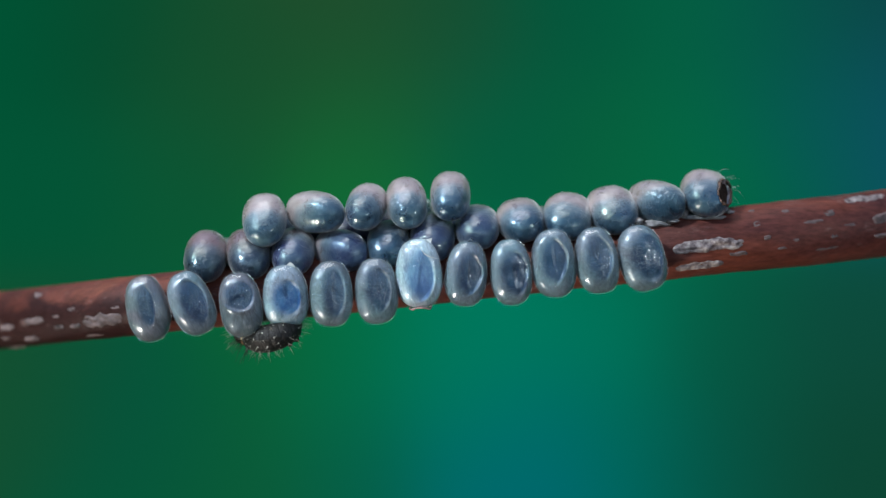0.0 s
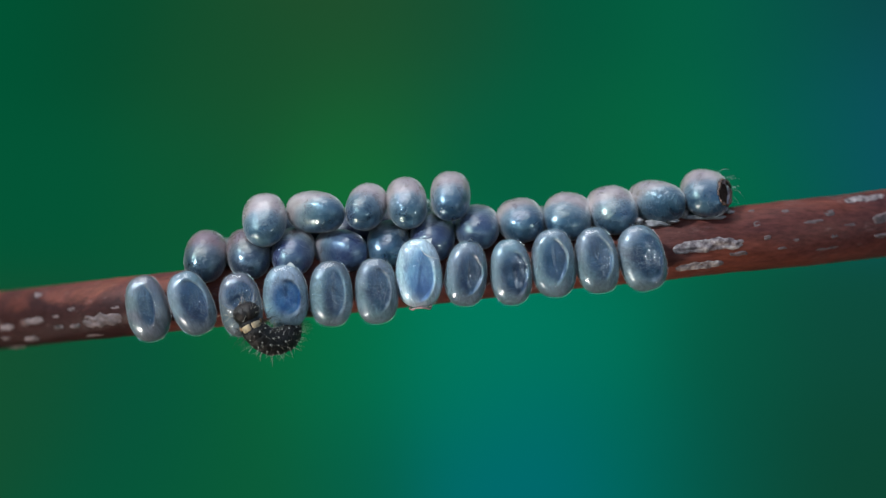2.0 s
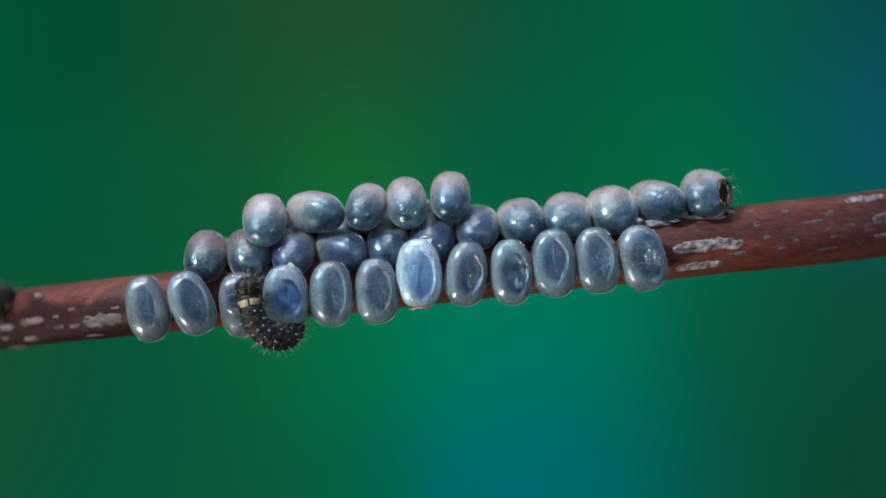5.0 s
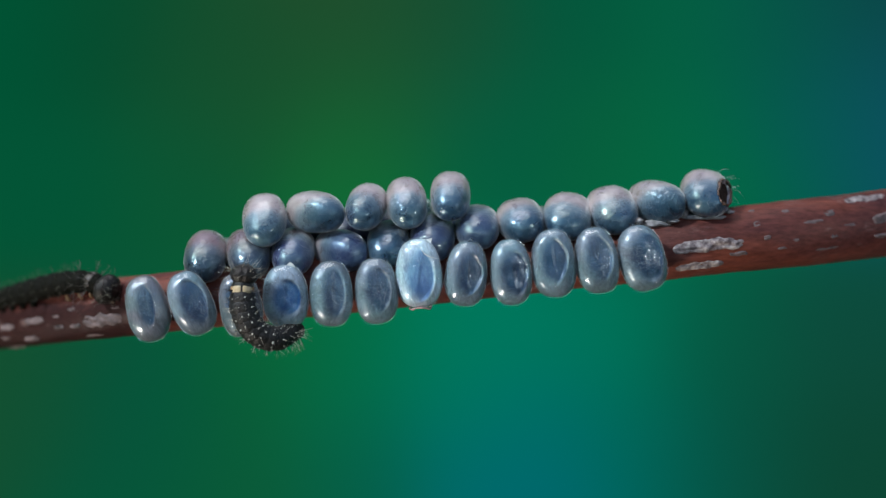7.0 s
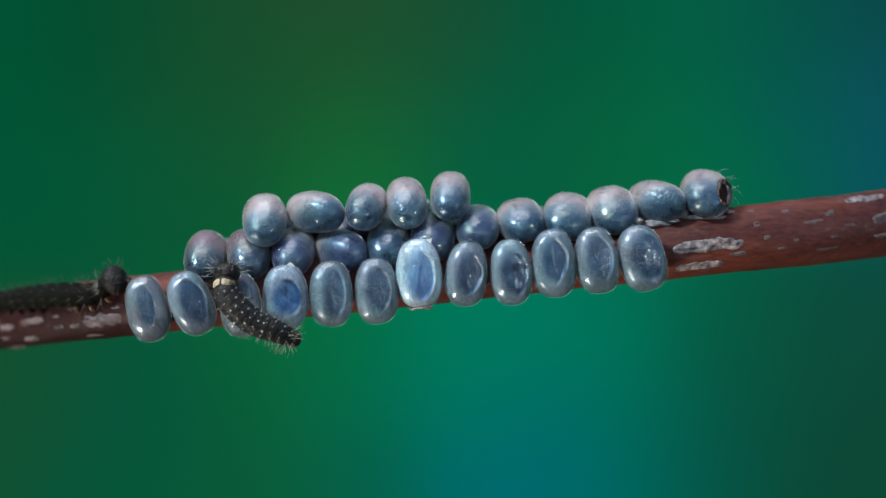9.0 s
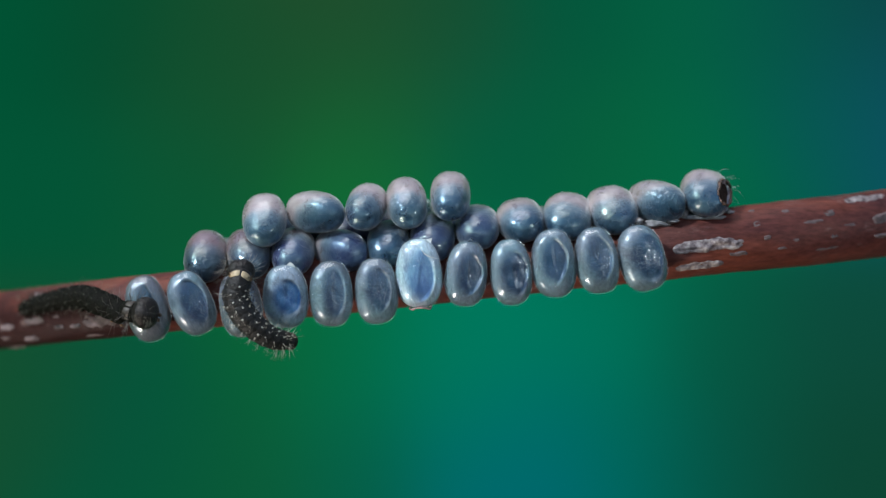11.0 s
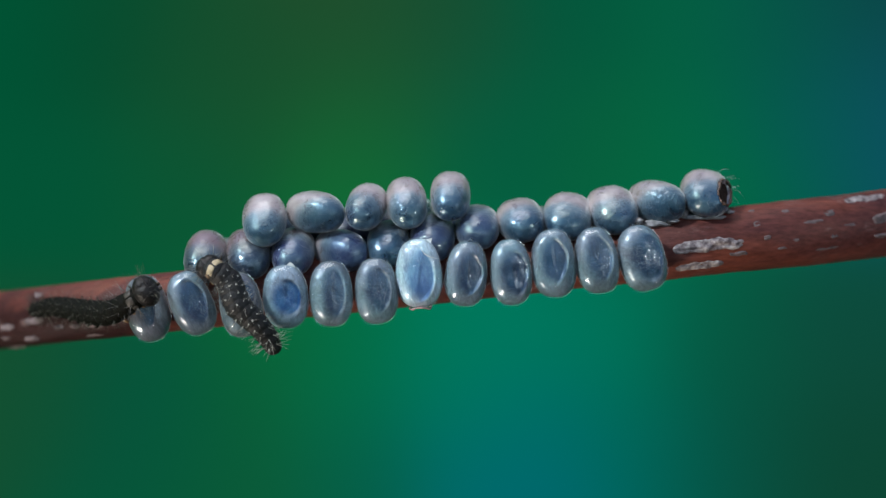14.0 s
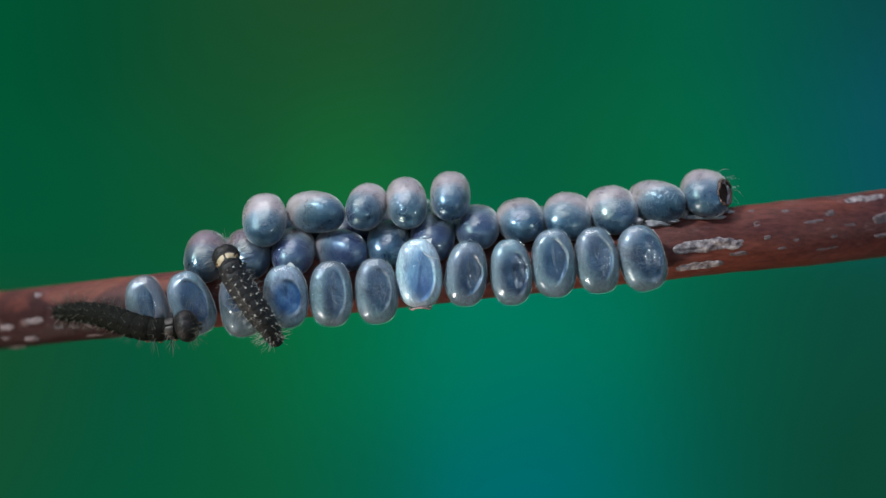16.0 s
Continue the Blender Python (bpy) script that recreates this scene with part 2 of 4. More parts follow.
def backdrop_material():
    """Leaves and sky far out of focus: soft pools of colour that run into one another, given off as light."""
    n = Nodes("glowing green distance out of focus")

    def vec(op, *values):
        v = n.tree.nodes.new("ShaderNodeVectorMath")
        v.operation = op
        for i, value in enumerate(values):
            n.put(v.inputs[i], value)
        return v
    warp = n.tree.nodes.new("ShaderNodeTexNoise")
    n.put(warp.inputs["Vector"], n.coords.outputs["Object"])
    warp.inputs["Scale"].default_value, warp.inputs["Detail"].default_value = 60.0, 1.0
    place = vec("MULTIPLY_ADD", warp.outputs[1], (0.004, 0, 0.004), n.coords.outputs["Object"]).outputs[0]
    place = vec("MULTIPLY_ADD", place, (1, 0, 1), (-0.002, 0, -0.002)).outputs[0]
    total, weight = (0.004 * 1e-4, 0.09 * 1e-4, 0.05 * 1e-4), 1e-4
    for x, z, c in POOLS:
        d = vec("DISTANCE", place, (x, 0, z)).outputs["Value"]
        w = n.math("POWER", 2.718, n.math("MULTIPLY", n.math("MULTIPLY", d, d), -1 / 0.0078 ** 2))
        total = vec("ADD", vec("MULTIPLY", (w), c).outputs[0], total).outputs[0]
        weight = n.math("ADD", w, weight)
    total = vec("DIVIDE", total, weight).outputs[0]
    # the sheet itself glows, with the light and blur of the leaves painted in
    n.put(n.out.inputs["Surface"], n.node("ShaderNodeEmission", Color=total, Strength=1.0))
    return n.mat



BARK, CRUST, EGG = bark_material(), crust_material(), egg_material("silky grey egg shell", 0.0)
# darker mauve copy of the shell: shade on two eggs put into its tone
EGG_MAUVE_SHADED = egg_material("mauve egg shell darkened for shade", -0.1, (0.52, 0.40, 0.41), 0.5)
EGG_BLUE = egg_material("silky blue egg shell", -0.40, (0.86, 0.88, 0.92), 1.0)
EGG_FOLDED = egg_material("folded grey-green egg shell", 0.08, (0.95, 1.0, 1.0), 0.0, 2.2, (-0.54, -0.46, 0.67), 0.00066)
EGG_LYING = egg_material("silky egg shell, pink on its back", 0.10, (0.96, 1.0, 1.0), 0.0, 1.0, (-0.54, -0.46, 0.67), 0.00066)
CLEAR = clear_material()
SHELL = shell_material("clear milky egg shell", (0.262, 0.330, 0.368), (0.002, 0.011, 0.038), (0.011, 0.044, 0.092))
SHELL_HAIRY = shell_material("finely creased egg shell", (0.268, 0.328, 0.358), (0.003, 0.014, 0.042), (0.018, 0.056, 0.102), 0.12, (1, 0.7, 1), 1.4, 0.5)
MILKY = shell_material("white milky egg shell", (0.68, 0.80, 0.84), (0.070, 0.14, 0.30), (0.19, 0.36, 0.52), 0.0, (1, 0.4, 1), 0.7, 0.15, 0.08)
KNOB = plain("grey-brown bark knob", (0.085, 0.058, 0.058), 0.7, 7000, 0.8, 0.5)
FOOT = plain("pinkish torn shell", (0.30, 0.20, 0.19), 0.5, 9000, 0.6, 0.4)
FIBRE = plain("fine pale fibre", (0.36, 0.45, 0.50), 0.4, 4000, 0.0, 0.15)
BRIGHT = shell_material("bright milky blue egg shell", (0.45, 0.55, 0.60), (0.012, 0.062, 0.19), (0.075, 0.19, 0.36), 0.1, (1, 0.5, 1), 0.9, 0.25)
GLASSY = shell_material("glassy grey egg shell", (0.215, 0.228, 0.245), (0.003, 0.020, 0.054), (0.040, 0.076, 0.112), 0.3, (1, 0.28, 1), 1.5, 0.3)
CRUST_DULL = plain("dull pinkish lenticel", (0.110, 0.084, 0.086), 0.8, 1800, 0.5, 0.9)
GLUE = plain("dried glue", (0.22, 0.21, 0.21), 0.4, 5000, 0.9, 0.5)
TORN = plain("torn brown shell edge", (0.095, 0.055, 0.04), 0.6, 9000, 0.6, 0.5)
HOLLOW_SHADE = plain("brown egg hollow darkened for shade", (0.030, 0.017, 0.013), 0.8, 9000, 0.5, 0.5, 0.1)
SILK = plain("pale silk thread", (0.62, 0.62, 0.58), 0.4, 4000, 0.0, 0.15)
SKIN = plain("black caterpillar skin", (0.007, 0.0065, 0.006), 0.5, 14000, 0.8, 0.7, 0.35)
SKIN_GREEN = plain("greenish black caterpillar skin", (0.0040, 0.0042, 0.0026), 0.65, 14000, 0.9, 0.7, 0.08)
HEAD = plain("glossy black head capsule", (0.009, 0.007, 0.006), 0.40, 12000, 0.9, 0.6, 0.3)
WART = plain("pale wart", (0.33, 0.33, 0.29), 0.5, 9000, 0.2, 0.25)
WART_DULL = plain("dull olive wart", (0.024, 0.025, 0.017), 0.5, 9000, 0.2, 0.4)
PLATE = plain("tan neck shield", (0.38, 0.30, 0.18), 0.45, 12000, 0.4, 0.3)
PLATE_DULL = plain("dull brown neck shield", (0.026, 0.020, 0.014), 0.5, 12000, 0.4, 0.4)
BRISTLE_GREY = plain("grey bristle", (0.085, 0.08, 0.058), 0.45, 4000, 0.0, 0.3)
LEG = plain("amber leg", (0.20, 0.12, 0.055), 0.4, 9000, 0.2, 0.35)
BRISTLE_PALE = plain("pale bristle", (0.33, 0.32, 0.27), 0.4, 4000, 0.0, 0.2)
BRISTLE_DARK = plain("dark grey bristle", (0.11, 0.10, 0.09), 0.35, 4000, 0.0, 0.3)
BRISTLE_BLACK = plain("black bristle", (0.022, 0.020, 0.018), 0.3, 4000, 0.0, 0.3)
JAW = plain("dark brown jaw", (0.05, 0.03, 0.018), 0.4, 9000, 0.2, 0.35)
TAIL = plain("olive tail shield", (0.15, 0.145, 0.07), 0.5, 12000, 0.4, 0.4)


# ---- building ----
def mesh(name, verts, faces, material, **layers):
    """A smooth mesh; each layer gives a flat place for every vertex."""
    me = bpy.data.meshes.new(name)
    me.from_pydata([tuple(v) for v in verts], [], faces)
    for layer, flat in layers.items():
        corners = np.empty(len(me.loops), dtype=np.int32)
        me.loops.foreach_get("vertex_index", corners)
        me.uv_layers.new(name=layer).uv.foreach_set("vector", np.array(flat, dtype=np.float32)[corners].ravel())
    me.materials.append(material)
    me.shade_smooth()
    me.update()
    return me


def part(name, me, parent, label=""):
    ob = new(name, me)
    ob.parent = parent
    return tagged(ob, label)


def ball(shape, rings=26, sides=36):
    """A closed surface: shape(direction) gives the place of each vertex."""
    verts = [shape(Vector((0, 0, 1)))]
    for i in range(1, rings):
        a = math.pi * i / rings
        for j in range(sides):
            b = 2 * math.pi * j / sides
            verts.append(shape(Vector((math.sin(a) * math.cos(b), math.sin(a) * math.sin(b), math.cos(a)))))
    verts.append(shape(Vector((0, 0, -1))))
    last, faces = len(verts) - 1, []
    for j in range(sides):
        k = (j + 1) % sides
        faces.append((0, 1 + j, 1 + k))
        faces.append((last, last - sides + k, last - sides + j))
        for i in range(rings - 2):
            s = 1 + i * sides
            faces.append((s + j, s + sides + j, s + sides + k, s + k))
    return verts, faces


def tube(points, radii, sides=6):
    """A tapering tube along points, closed at both ends."""
    pts, verts, faces = [Vector(p) for p in points], [], []
    for i, p in enumerate(pts):
        t = (pts[min(i + 1, len(pts) - 1)] - pts[max(i - 1, 0)]).normalized()
        u = t.orthogonal().normalized()
        v = t.cross(u)
        for j in range(sides):
            a = 2 * math.pi * j / sides
            verts.append(p + (u * math.cos(a) + v * math.sin(a)) * radii[i])
    for i in range(len(pts) - 1):
        for j in range(sides):
            k = (j + 1) % sides
            faces.append((i * sides + j, i * sides + k, (i + 1) * sides + k, (i + 1) * sides + j))
    faces.append(tuple(range(sides))[::-1])
    faces.append(tuple(range((len(pts) - 1) * sides, len(pts) * sides)))
    return verts, faces


def joined(pieces):
    verts, faces = [], []
    for v, f in pieces:
        faces += [tuple(i + len(verts) for i in face) for face in f]
        verts += v
    return verts, faces


# ---- the distance ----
def backdrop():
    verts, faces, n = [], [], 24
    for i in range(n + 1):
        a = radians(-75 + 150 * i / n)
        for z in (-0.17, 0.17):
            verts.append((0.25 * math.sin(a), 0.25 * math.cos(a) - 0.0711, z))
    for i in range(n):
        faces.append((2 * i, 2 * i + 2, 2 * i + 3, 2 * i + 1))
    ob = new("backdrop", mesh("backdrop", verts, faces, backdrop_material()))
    tagged(ob, "glowing sheet painted with blurred green and teal foliage behind the twig", "backdrop", kind="structure")


backdrop()


def ground():
    """Unseen sheet added below to bounce a little light upwards; its soil is made up."""
    n = Nodes("dark soil of the added sheet")
    clods = n.noise(90, 6, 0.7)
    n.set(Base_Color=n.ramp(clods, (0.3, (0.010, 0.012, 0.008)), (0.5, (0.024, 0.026, 0.020)), (0.7, (0.05, 0.05, 0.042))), Roughness=0.85, Normal=n.bump(clods, 0.6, 0.01))
    size = 40.0
    corners = [(-size, -size, -0.32), (size, -size, -0.32), (size, size, -0.32), (-size, size, -0.32)]
    tagged(new("ground", mesh("ground", corners, [(0, 1, 2, 3)], n.mat)), "unseen dark sheet added below the twig to bounce light", "ground", kind="structure")


ground()


# ---- the twig ----
ALONG = (TWIG_B - TWIG_A).normalized()
UP = Vector((0, -1, 0)).cross(ALONG).normalized() * -1
if UP.z < 0:
    UP = -UP


def twig_axis(x):
    """The twig's centre and radius at x; its ends curve away."""
    back = 85.0 * max(0.0, -0.0066 - x) ** 2 + 35.0 * max(0.0, x - 0.0072) ** 2
    far = 1 + back / -EYE[1]
    s = (x / far - TWIG_A.x) / (TWIG_B.x - TWIG_A.x)
    c = TWIG_A.lerp(TWIG_B, s)
    return Vector((x, back, c.z * far)), (TWIG_R[0] + (TWIG_R[1] - TWIG_R[0]) * s) * far


def twig_skin(x, turn):
    """A place on the bark and its outward normal; turn in degrees from the side that faces -y towards the top."""
    c, r = twig_axis(x)
    out = Vector((0, -1, 0)) * math.cos(radians(turn)) + UP * math.sin(radians(turn))
    lump = 1 + 0.035 * noise.noise(Vector((x * 420, out.y * 1.3, out.z * 1.3))) + 0.015 * noise.noise(Vector((x * 1900, out.y * 3, out.z * 3)))
    return c + out * r * lump, out


def build_twig():
    root = tagged(new("twig"), "thin reddish-brown twig with pale corky lenticels", "twig")
    root.location = TWIG_A.lerp(TWIG_B, 0.5)
    steps, sides, verts, faces = 260, 48, [], []
    for i in range(steps + 1):
        x = TWIG_A.x + (TWIG_B.x - TWIG_A.x) * i / steps
        for j in range(sides):
            verts.append(twig_skin(x, 360 * j / sides)[0] - root.location)
    for i in range(steps):
        for j in range(sides):
            k = (j + 1) % sides
            faces.append((i * sides + j, i * sides + k, i * sides + sides + k, i * sides + sides + j))
    faces.append(tuple(range(sides)))
    faces.append(tuple(range(steps * sides, steps * sides + sides))[::-1])
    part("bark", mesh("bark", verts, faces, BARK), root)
    return root


TWIG = build_twig()


def lenticel(x, turn, length, width, height=0.05, seed=0, pale=True):
    """A raised corky crust on the bark, drawn out along the twig; millimetres and degrees."""
    verts, faces, rows, cols = [], [], 40, 13
    for i in range(rows + 1):
        u = 2 * i / rows - 1
        edge = math.sqrt(max(0, 1 - u ** 4)) * (0.75 + 0.35 * noise.noise(Vector((u * length * 2.6 + seed * 7.1, seed, 0))))
        sway = 0.25 * noise.noise(Vector((u * 1.9, seed * 3.3, 5)))
        for j in range(cols + 1):
            v = 2 * j / cols - 1
            px = x * MM + u * length * MM / 2
            c, r = twig_axis(px)
            ang = turn + math.degrees((v * edge + sway) * width * MM / 2 / r)
            p, out = twig_skin(px, ang)
            lump = max(0, 1 - v * v) ** 0.6 * (1 - u ** 6) * (0.7 + 0.9 * noise.noise(Vector((u * length * 2.2, v * 1.4, seed * 2.1))))
            verts.append(p + out * (height * MM * max(0.0, lump) - 0.012 * MM) - TWIG.location)
    for i in range(rows):
        for j in range(cols):
            a = i * (cols + 1) + j
            faces.append((a, a + cols + 1, a + cols + 2, a + 1))
    part("lenticel", mesh("lenticel", verts, faces, CRUST_DULL if x < 0 else CRUST if pale else KNOB), TWIG)


lenticel(7.41, -5, 2.05, 0.51, 0.090, 1)
lenticel(8.23, -25, 0.54, 0.21, 0.050, 2, pale=False)
lenticel(7.13, -42, 1.44, 0.39, 0.060, 3)
lenticel(12.04, 54, 1.28, 0.44, 0.040, 4)
lenticel(12.47, 10, 0.64, 0.42, 0.050, 5, pale=False)
lenticel(12.43, -20, 0.54, 0.22, 0.050, 6, pale=False)
lenticel(8.84, 24, 0.22, 0.21, 0.040, 7, pale=False)
lenticel(9.08, -2, 0.22, 0.21, 0.050, 8, pale=False)
lenticel(9.89, -12, 0.19, 0.13, 0.040, 9, pale=False)
lenticel(9.71, 44, 0.26, 0.20, 0.030, 10, pale=False)
lenticel(8.76, 56, 0.22, 0.23, 0.030, 11, pale=False)
lenticel(10.93, 29, 0.35, 0.26, 0.040, 12, pale=False)
lenticel(11.01, -13, 0.22, 0.16, 0.050, 13, pale=False)
lenticel(10.45, 17, 0.64, 0.20, 0.020, 14, pale=False)
lenticel(11.45, 4, 0.48, 0.16, 0.020, 15, pale=False)
lenticel(9.47, -24, 0.32, 0.14, 0.020, 16, pale=False)
lenticel(10.78, -33, 0.80, 0.23, 0.020, 17, pale=False)
lenticel(-9.68, -21, 1.25, 0.52, 0.080, 18)
lenticel(-11.83, -8, 0.70, 0.29, 0.050, 19)
lenticel(-10.60, 7, 0.26, 0.15, 0.040, 20)
lenticel(-11.06, -26, 0.32, 0.20, 0.050, 21)
lenticel(-10.53, -27, 0.35, 0.20, 0.050, 22)
lenticel(-12.79, -15, 0.54, 0.25, 0.050, 23)
lenticel(-12.02, -47, 0.58, 0.28, 0.040, 24)
lenticel(-12.89, -38, 0.32, 0.18, 0.040, 25)
lenticel(-12.65, -76, 0.64, 0.37, 0.050, 26)
lenticel(-11.62, 49, 0.35, 0.39, 0.020, 27)
lenticel(-11.11, -4, 0.22, 0.13, 0.030, 28)
lenticel(-9.25, 1, 0.29, 0.13, 0.030, 29)
lenticel(-10.03, -56, 0.64, 0.23, 0.020, 30)


# ---- the eggs ----
def egg_shape(w, d, l, seed, shrink=0.0, blunt=2.3):
    """Half sizes in millimetres. The long axis is z; a blunt egg has fuller ends."""
    def shape(v):
        e = blunt
        s = (abs(v.x) ** e + abs(v.y) ** e + abs(v.z) ** e) ** (-1 / e)
        p = Vector((v.x * w, v.y * d, v.z * l)) * s
        taper = 1 - 0.05 * v.z
        p.x, p.y = p.x * taper, p.y * taper
        p *= 1 + 0.018 * noise.noise(v * 1.6 + Vector((seed * 5.3, 0, 0)))
        return p * (1 - shrink) * MM
    return shape


def smooth(low, high, v):
    v = min(max((v - low) / (high - low), 0.0), 1.0)
    return v * v * (3 - 2 * v)


def sunken(shape, w, l, seed, hollow):
    """Sinks the side that faces -y. hollow: centre and half sizes as shares of the egg's, depth and lip in millimetres,
    and the way in which the lip lies, in degrees from +x towards the top. Returns the shape and the place on the face."""
    cx, cz, rx, rz, depth, lip, way = hollow

    def face(p):
        return (p.x / MM / w - cx) / rx, (p.z / MM / l - cz) / rz

    def shape_in(v):
        p = shape(v)
        if v.y < 0:
            a, b = face(p)
            q = math.hypot(a, b) * (1 + 0.16 * noise.noise(Vector((p.x / MM * 2.0, p.z / MM * 2.0, seed * 3.1))))
            turn = math.cos(math.atan2(b, a) - radians(way))
            steep = smooth(-0.3, 0.75, turn)
            bowl = 0.75 * (1 - smooth(0.0, 1.3, q)) + 0.55 * (1 - smooth(0.84, 1.06, q)) * steep
            uneven = 1 + 0.3 * noise.noise(Vector((p.x / MM * 3, p.z / MM * 3, seed)))
            p.y += (depth * bowl * uneven - lip * steep * math.exp(-((q - 1.10) / 0.10) ** 2)) * MM
        return p
    return shape_in, face


def front_egg(x, y, z, w, d, l, lean, pitch, yaw, seed, fibres, look_of, hollow):
    """A clear-shelled egg on the front of the twig."""
    root = new("insect_egg")
    root.matrix_basis = pose(x * MM, y * MM, z * MM, 0, lean, 0) @ pose(0, 0, 0, pitch, 0, yaw)
    material, label = look_of
    tagged(root, label, "insect egg", "eggs in the lower row")
    shallow = (*hollow[:4], hollow[4] * 0.25, hollow[5], hollow[6])
    skin, face = sunken(egg_shape(w, d, l * 0.99, seed, 0.0, 2.48), w, l, seed, shallow)

    def layers(verts):
        return {"face": [face(v) for v in verts], "grain": [(v.x / MM + seed * 7.3, v.z / MM + seed * 3.1) for v in verts]}
    verts, faces = ball(skin, 64, 84)
    part("skin", mesh("skin", verts, faces, CLEAR, **layers(verts)), root, "clear shining skin")
    inner, _ = sunken(egg_shape(w, d, l * 0.99, seed, 0.035, 2.48), w, l, seed, hollow)
    verts, faces = ball(inner, 80, 104)
    flat = layers(verts)
    low = [v.y < 0 and math.hypot(*f) < 1.0 for v, f in zip(verts, flat["face"])]
    part("shell", mesh("shell", verts, [f for f in faces if not all(low[i] for i in f)], material, **flat), root, "pearly milky shell")
    part("sunken_face", mesh("sunken_face", verts, [f for f in faces if all(low[i] for i in f)], material, **flat), root, "sunken blue face of the egg")
    rng, threads = random.Random(seed), []
    for _ in range(fibres):
        v = Vector((rng.uniform(-0.6, 0.6), -1, rng.uniform(-0.8, 0.5))).normalized()
        step = Vector((rng.uniform(-1, 1), 0, rng.uniform(-1, 1))).normalized() * rng.uniform(0.02, 0.06)
        curl = Vector((rng.uniform(-1, 1), 0, rng.uniform(-1, 1))) * 0.012
        line = []
        for i in range(8):
            line.append(skin(v) + Vector((0, -0.005 * MM, 0)))
            v = (v + step + curl * i).normalized()
        threads.append(tube(line, [0.0005 * MM] + [0.0014 * MM] * 6 + [0.0005 * MM], 4))
    if material == MILKY:
        foot = [Vector((0.30 * math.cos(a), -0.10 + 0.20 * math.sin(a), -0.955 * l + 0.03 * math.sin(a * 3))) * MM for a in [i * math.pi / 8 for i in range(17)]]
        part("torn_foot", mesh("torn_foot", *tube(foot, [(0.030 + 0.016 * math.sin(i * 2.7)) * MM for i in range(17)], 6), FOOT), root, "pinkish torn edge at the foot")
    if threads:
        part("fibres", mesh("fibres", *joined(threads), FIBRE), root, "fine pale fibres stuck to the shell")
    return root


def top_egg(x, y, z, w, d, l, lean, pitch, yaw, seed, row, blue=False, hatched=False, mauve=False, folded=False, lying=False):
    """A silky grey egg on top of the twig."""
    root = new("insect_egg")
    root.matrix_basis = pose(x * MM, y * MM, z * MM, 0, lean, 0) @ pose(0, 0, 0, pitch, 0, 0) @ pose(0, 0, 0, 0, yaw, 0)
    tagged(root, "hatched grey insect egg with a torn brown opening" if hatched else "mauve insect egg with shade in its colour and a dark blue end" if mauve else "glossy deep blue insect egg with fine wrinkles" if blue else "grey-green insect egg with deep slanting folds" if folded else "silky pinkish-grey insect egg with a blue end", "insect egg", row)
    shape = egg_shape(w, d, l, seed)
    if hatched:
        hole = (root.matrix_basis.to_3x3().inverted() @ Vector((0.86, -0.52, 0.20))).normalized()

        def opened(v):
            c = v.dot(hole)
            p = shape(v)
            if c > 0.84:
                p -= hole * (c - 0.84) * 6.0 * 0.5 * MM
            return p
        part("shell", mesh("shell", *ball(opened, 40, 52), EGG), root)
        u = hole.orthogonal().normalized()
        k = hole.cross(u)
        ring = []
        for i in range(25):
            a = 2 * math.pi * i / 24
            v = (hole * 0.84 + (u * math.cos(a) + k * math.sin(a)) * (0.535 + 0.04 * math.sin(a * 3) + 0.025 * math.sin(a * 7 + 1))).normalized()
            ring.append(shape(v))
        part("opening_rim", mesh("opening_rim", *tube(ring, [(0.034 + 0.016 * math.sin(i * 2.1 + math.sin(i))) * MM for i in range(25)], 6), TORN), root, "torn brown edge of the opening")
        # brown disc in the opening; its dark colour stands for the shade inside
        disc = [p * 0.93 - hole * 0.05 * MM for p in ring[:-1]]
        disc.append(shape(hole) * 0.72)
        part("opening", mesh("opening", disc, [(i, (i + 1) % 24, 24) for i in range(24)], HOLLOW_SHADE), root, "brown disc in the opening, dark with painted shade")
    else:
        part("shell", mesh("shell", *ball(shape, 36, 48), EGG_MAUVE_SHADED if mauve else EGG_FOLDED if folded else EGG_LYING if lying else EGG_BLUE if blue else EGG), root)
    return root


CLEAR_BLUE = (SHELL, "translucent blue-grey insect egg with a sunken face")
CREASED = (SHELL_HAIRY, "translucent blue-grey insect egg with a creased face")
GLASS_GREY = (GLASSY, "glassy grey insect egg, nearly clear, beside the thin end")
BRIGHT_BLUE = (BRIGHT, "bright milky blue insect egg with a white splinter")
WHITE = (MILKY, "milky white translucent insect egg with a sunken face")
front_egg(-8.236, -1.12, -1.654, 0.591, 0.53, 0.961, -12, 4, -8, 1, 0, GLASS_GREY, (0.14, 0.12, 0.40, 0.62, 0.099, 0.032, 10))
front_egg(-6.985, -1.35, -1.507, 0.604, 0.53, 0.950, -23, 2, 4, 2, 0, CLEAR_BLUE, (0.08, 0.04, 0.62, 0.68, 0.099, 0.037, 25))
front_egg(-5.615, -1.40, -1.553, 0.596, 0.53, 0.941, -9, 3, -3, 3, 0, GLASS_GREY, (0.00, 0.30, 0.74, 0.44, 0.087, 0.037, -75))
front_egg(-4.376, -1.40, -1.318, 0.643, 0.53, 0.910, -3, 6, 0, 4, 0, BRIGHT_BLUE, (0.06, 0.02, 0.64, 0.54, 0.104, 0.032, 20))
front_egg(-3.106, -1.40, -1.239, 0.612, 0.53, 0.949, -2, 0, 5, 5, 14, CREASED, (0.06, 0.02, 0.52, 0.70, 0.087, 0.019, 10))
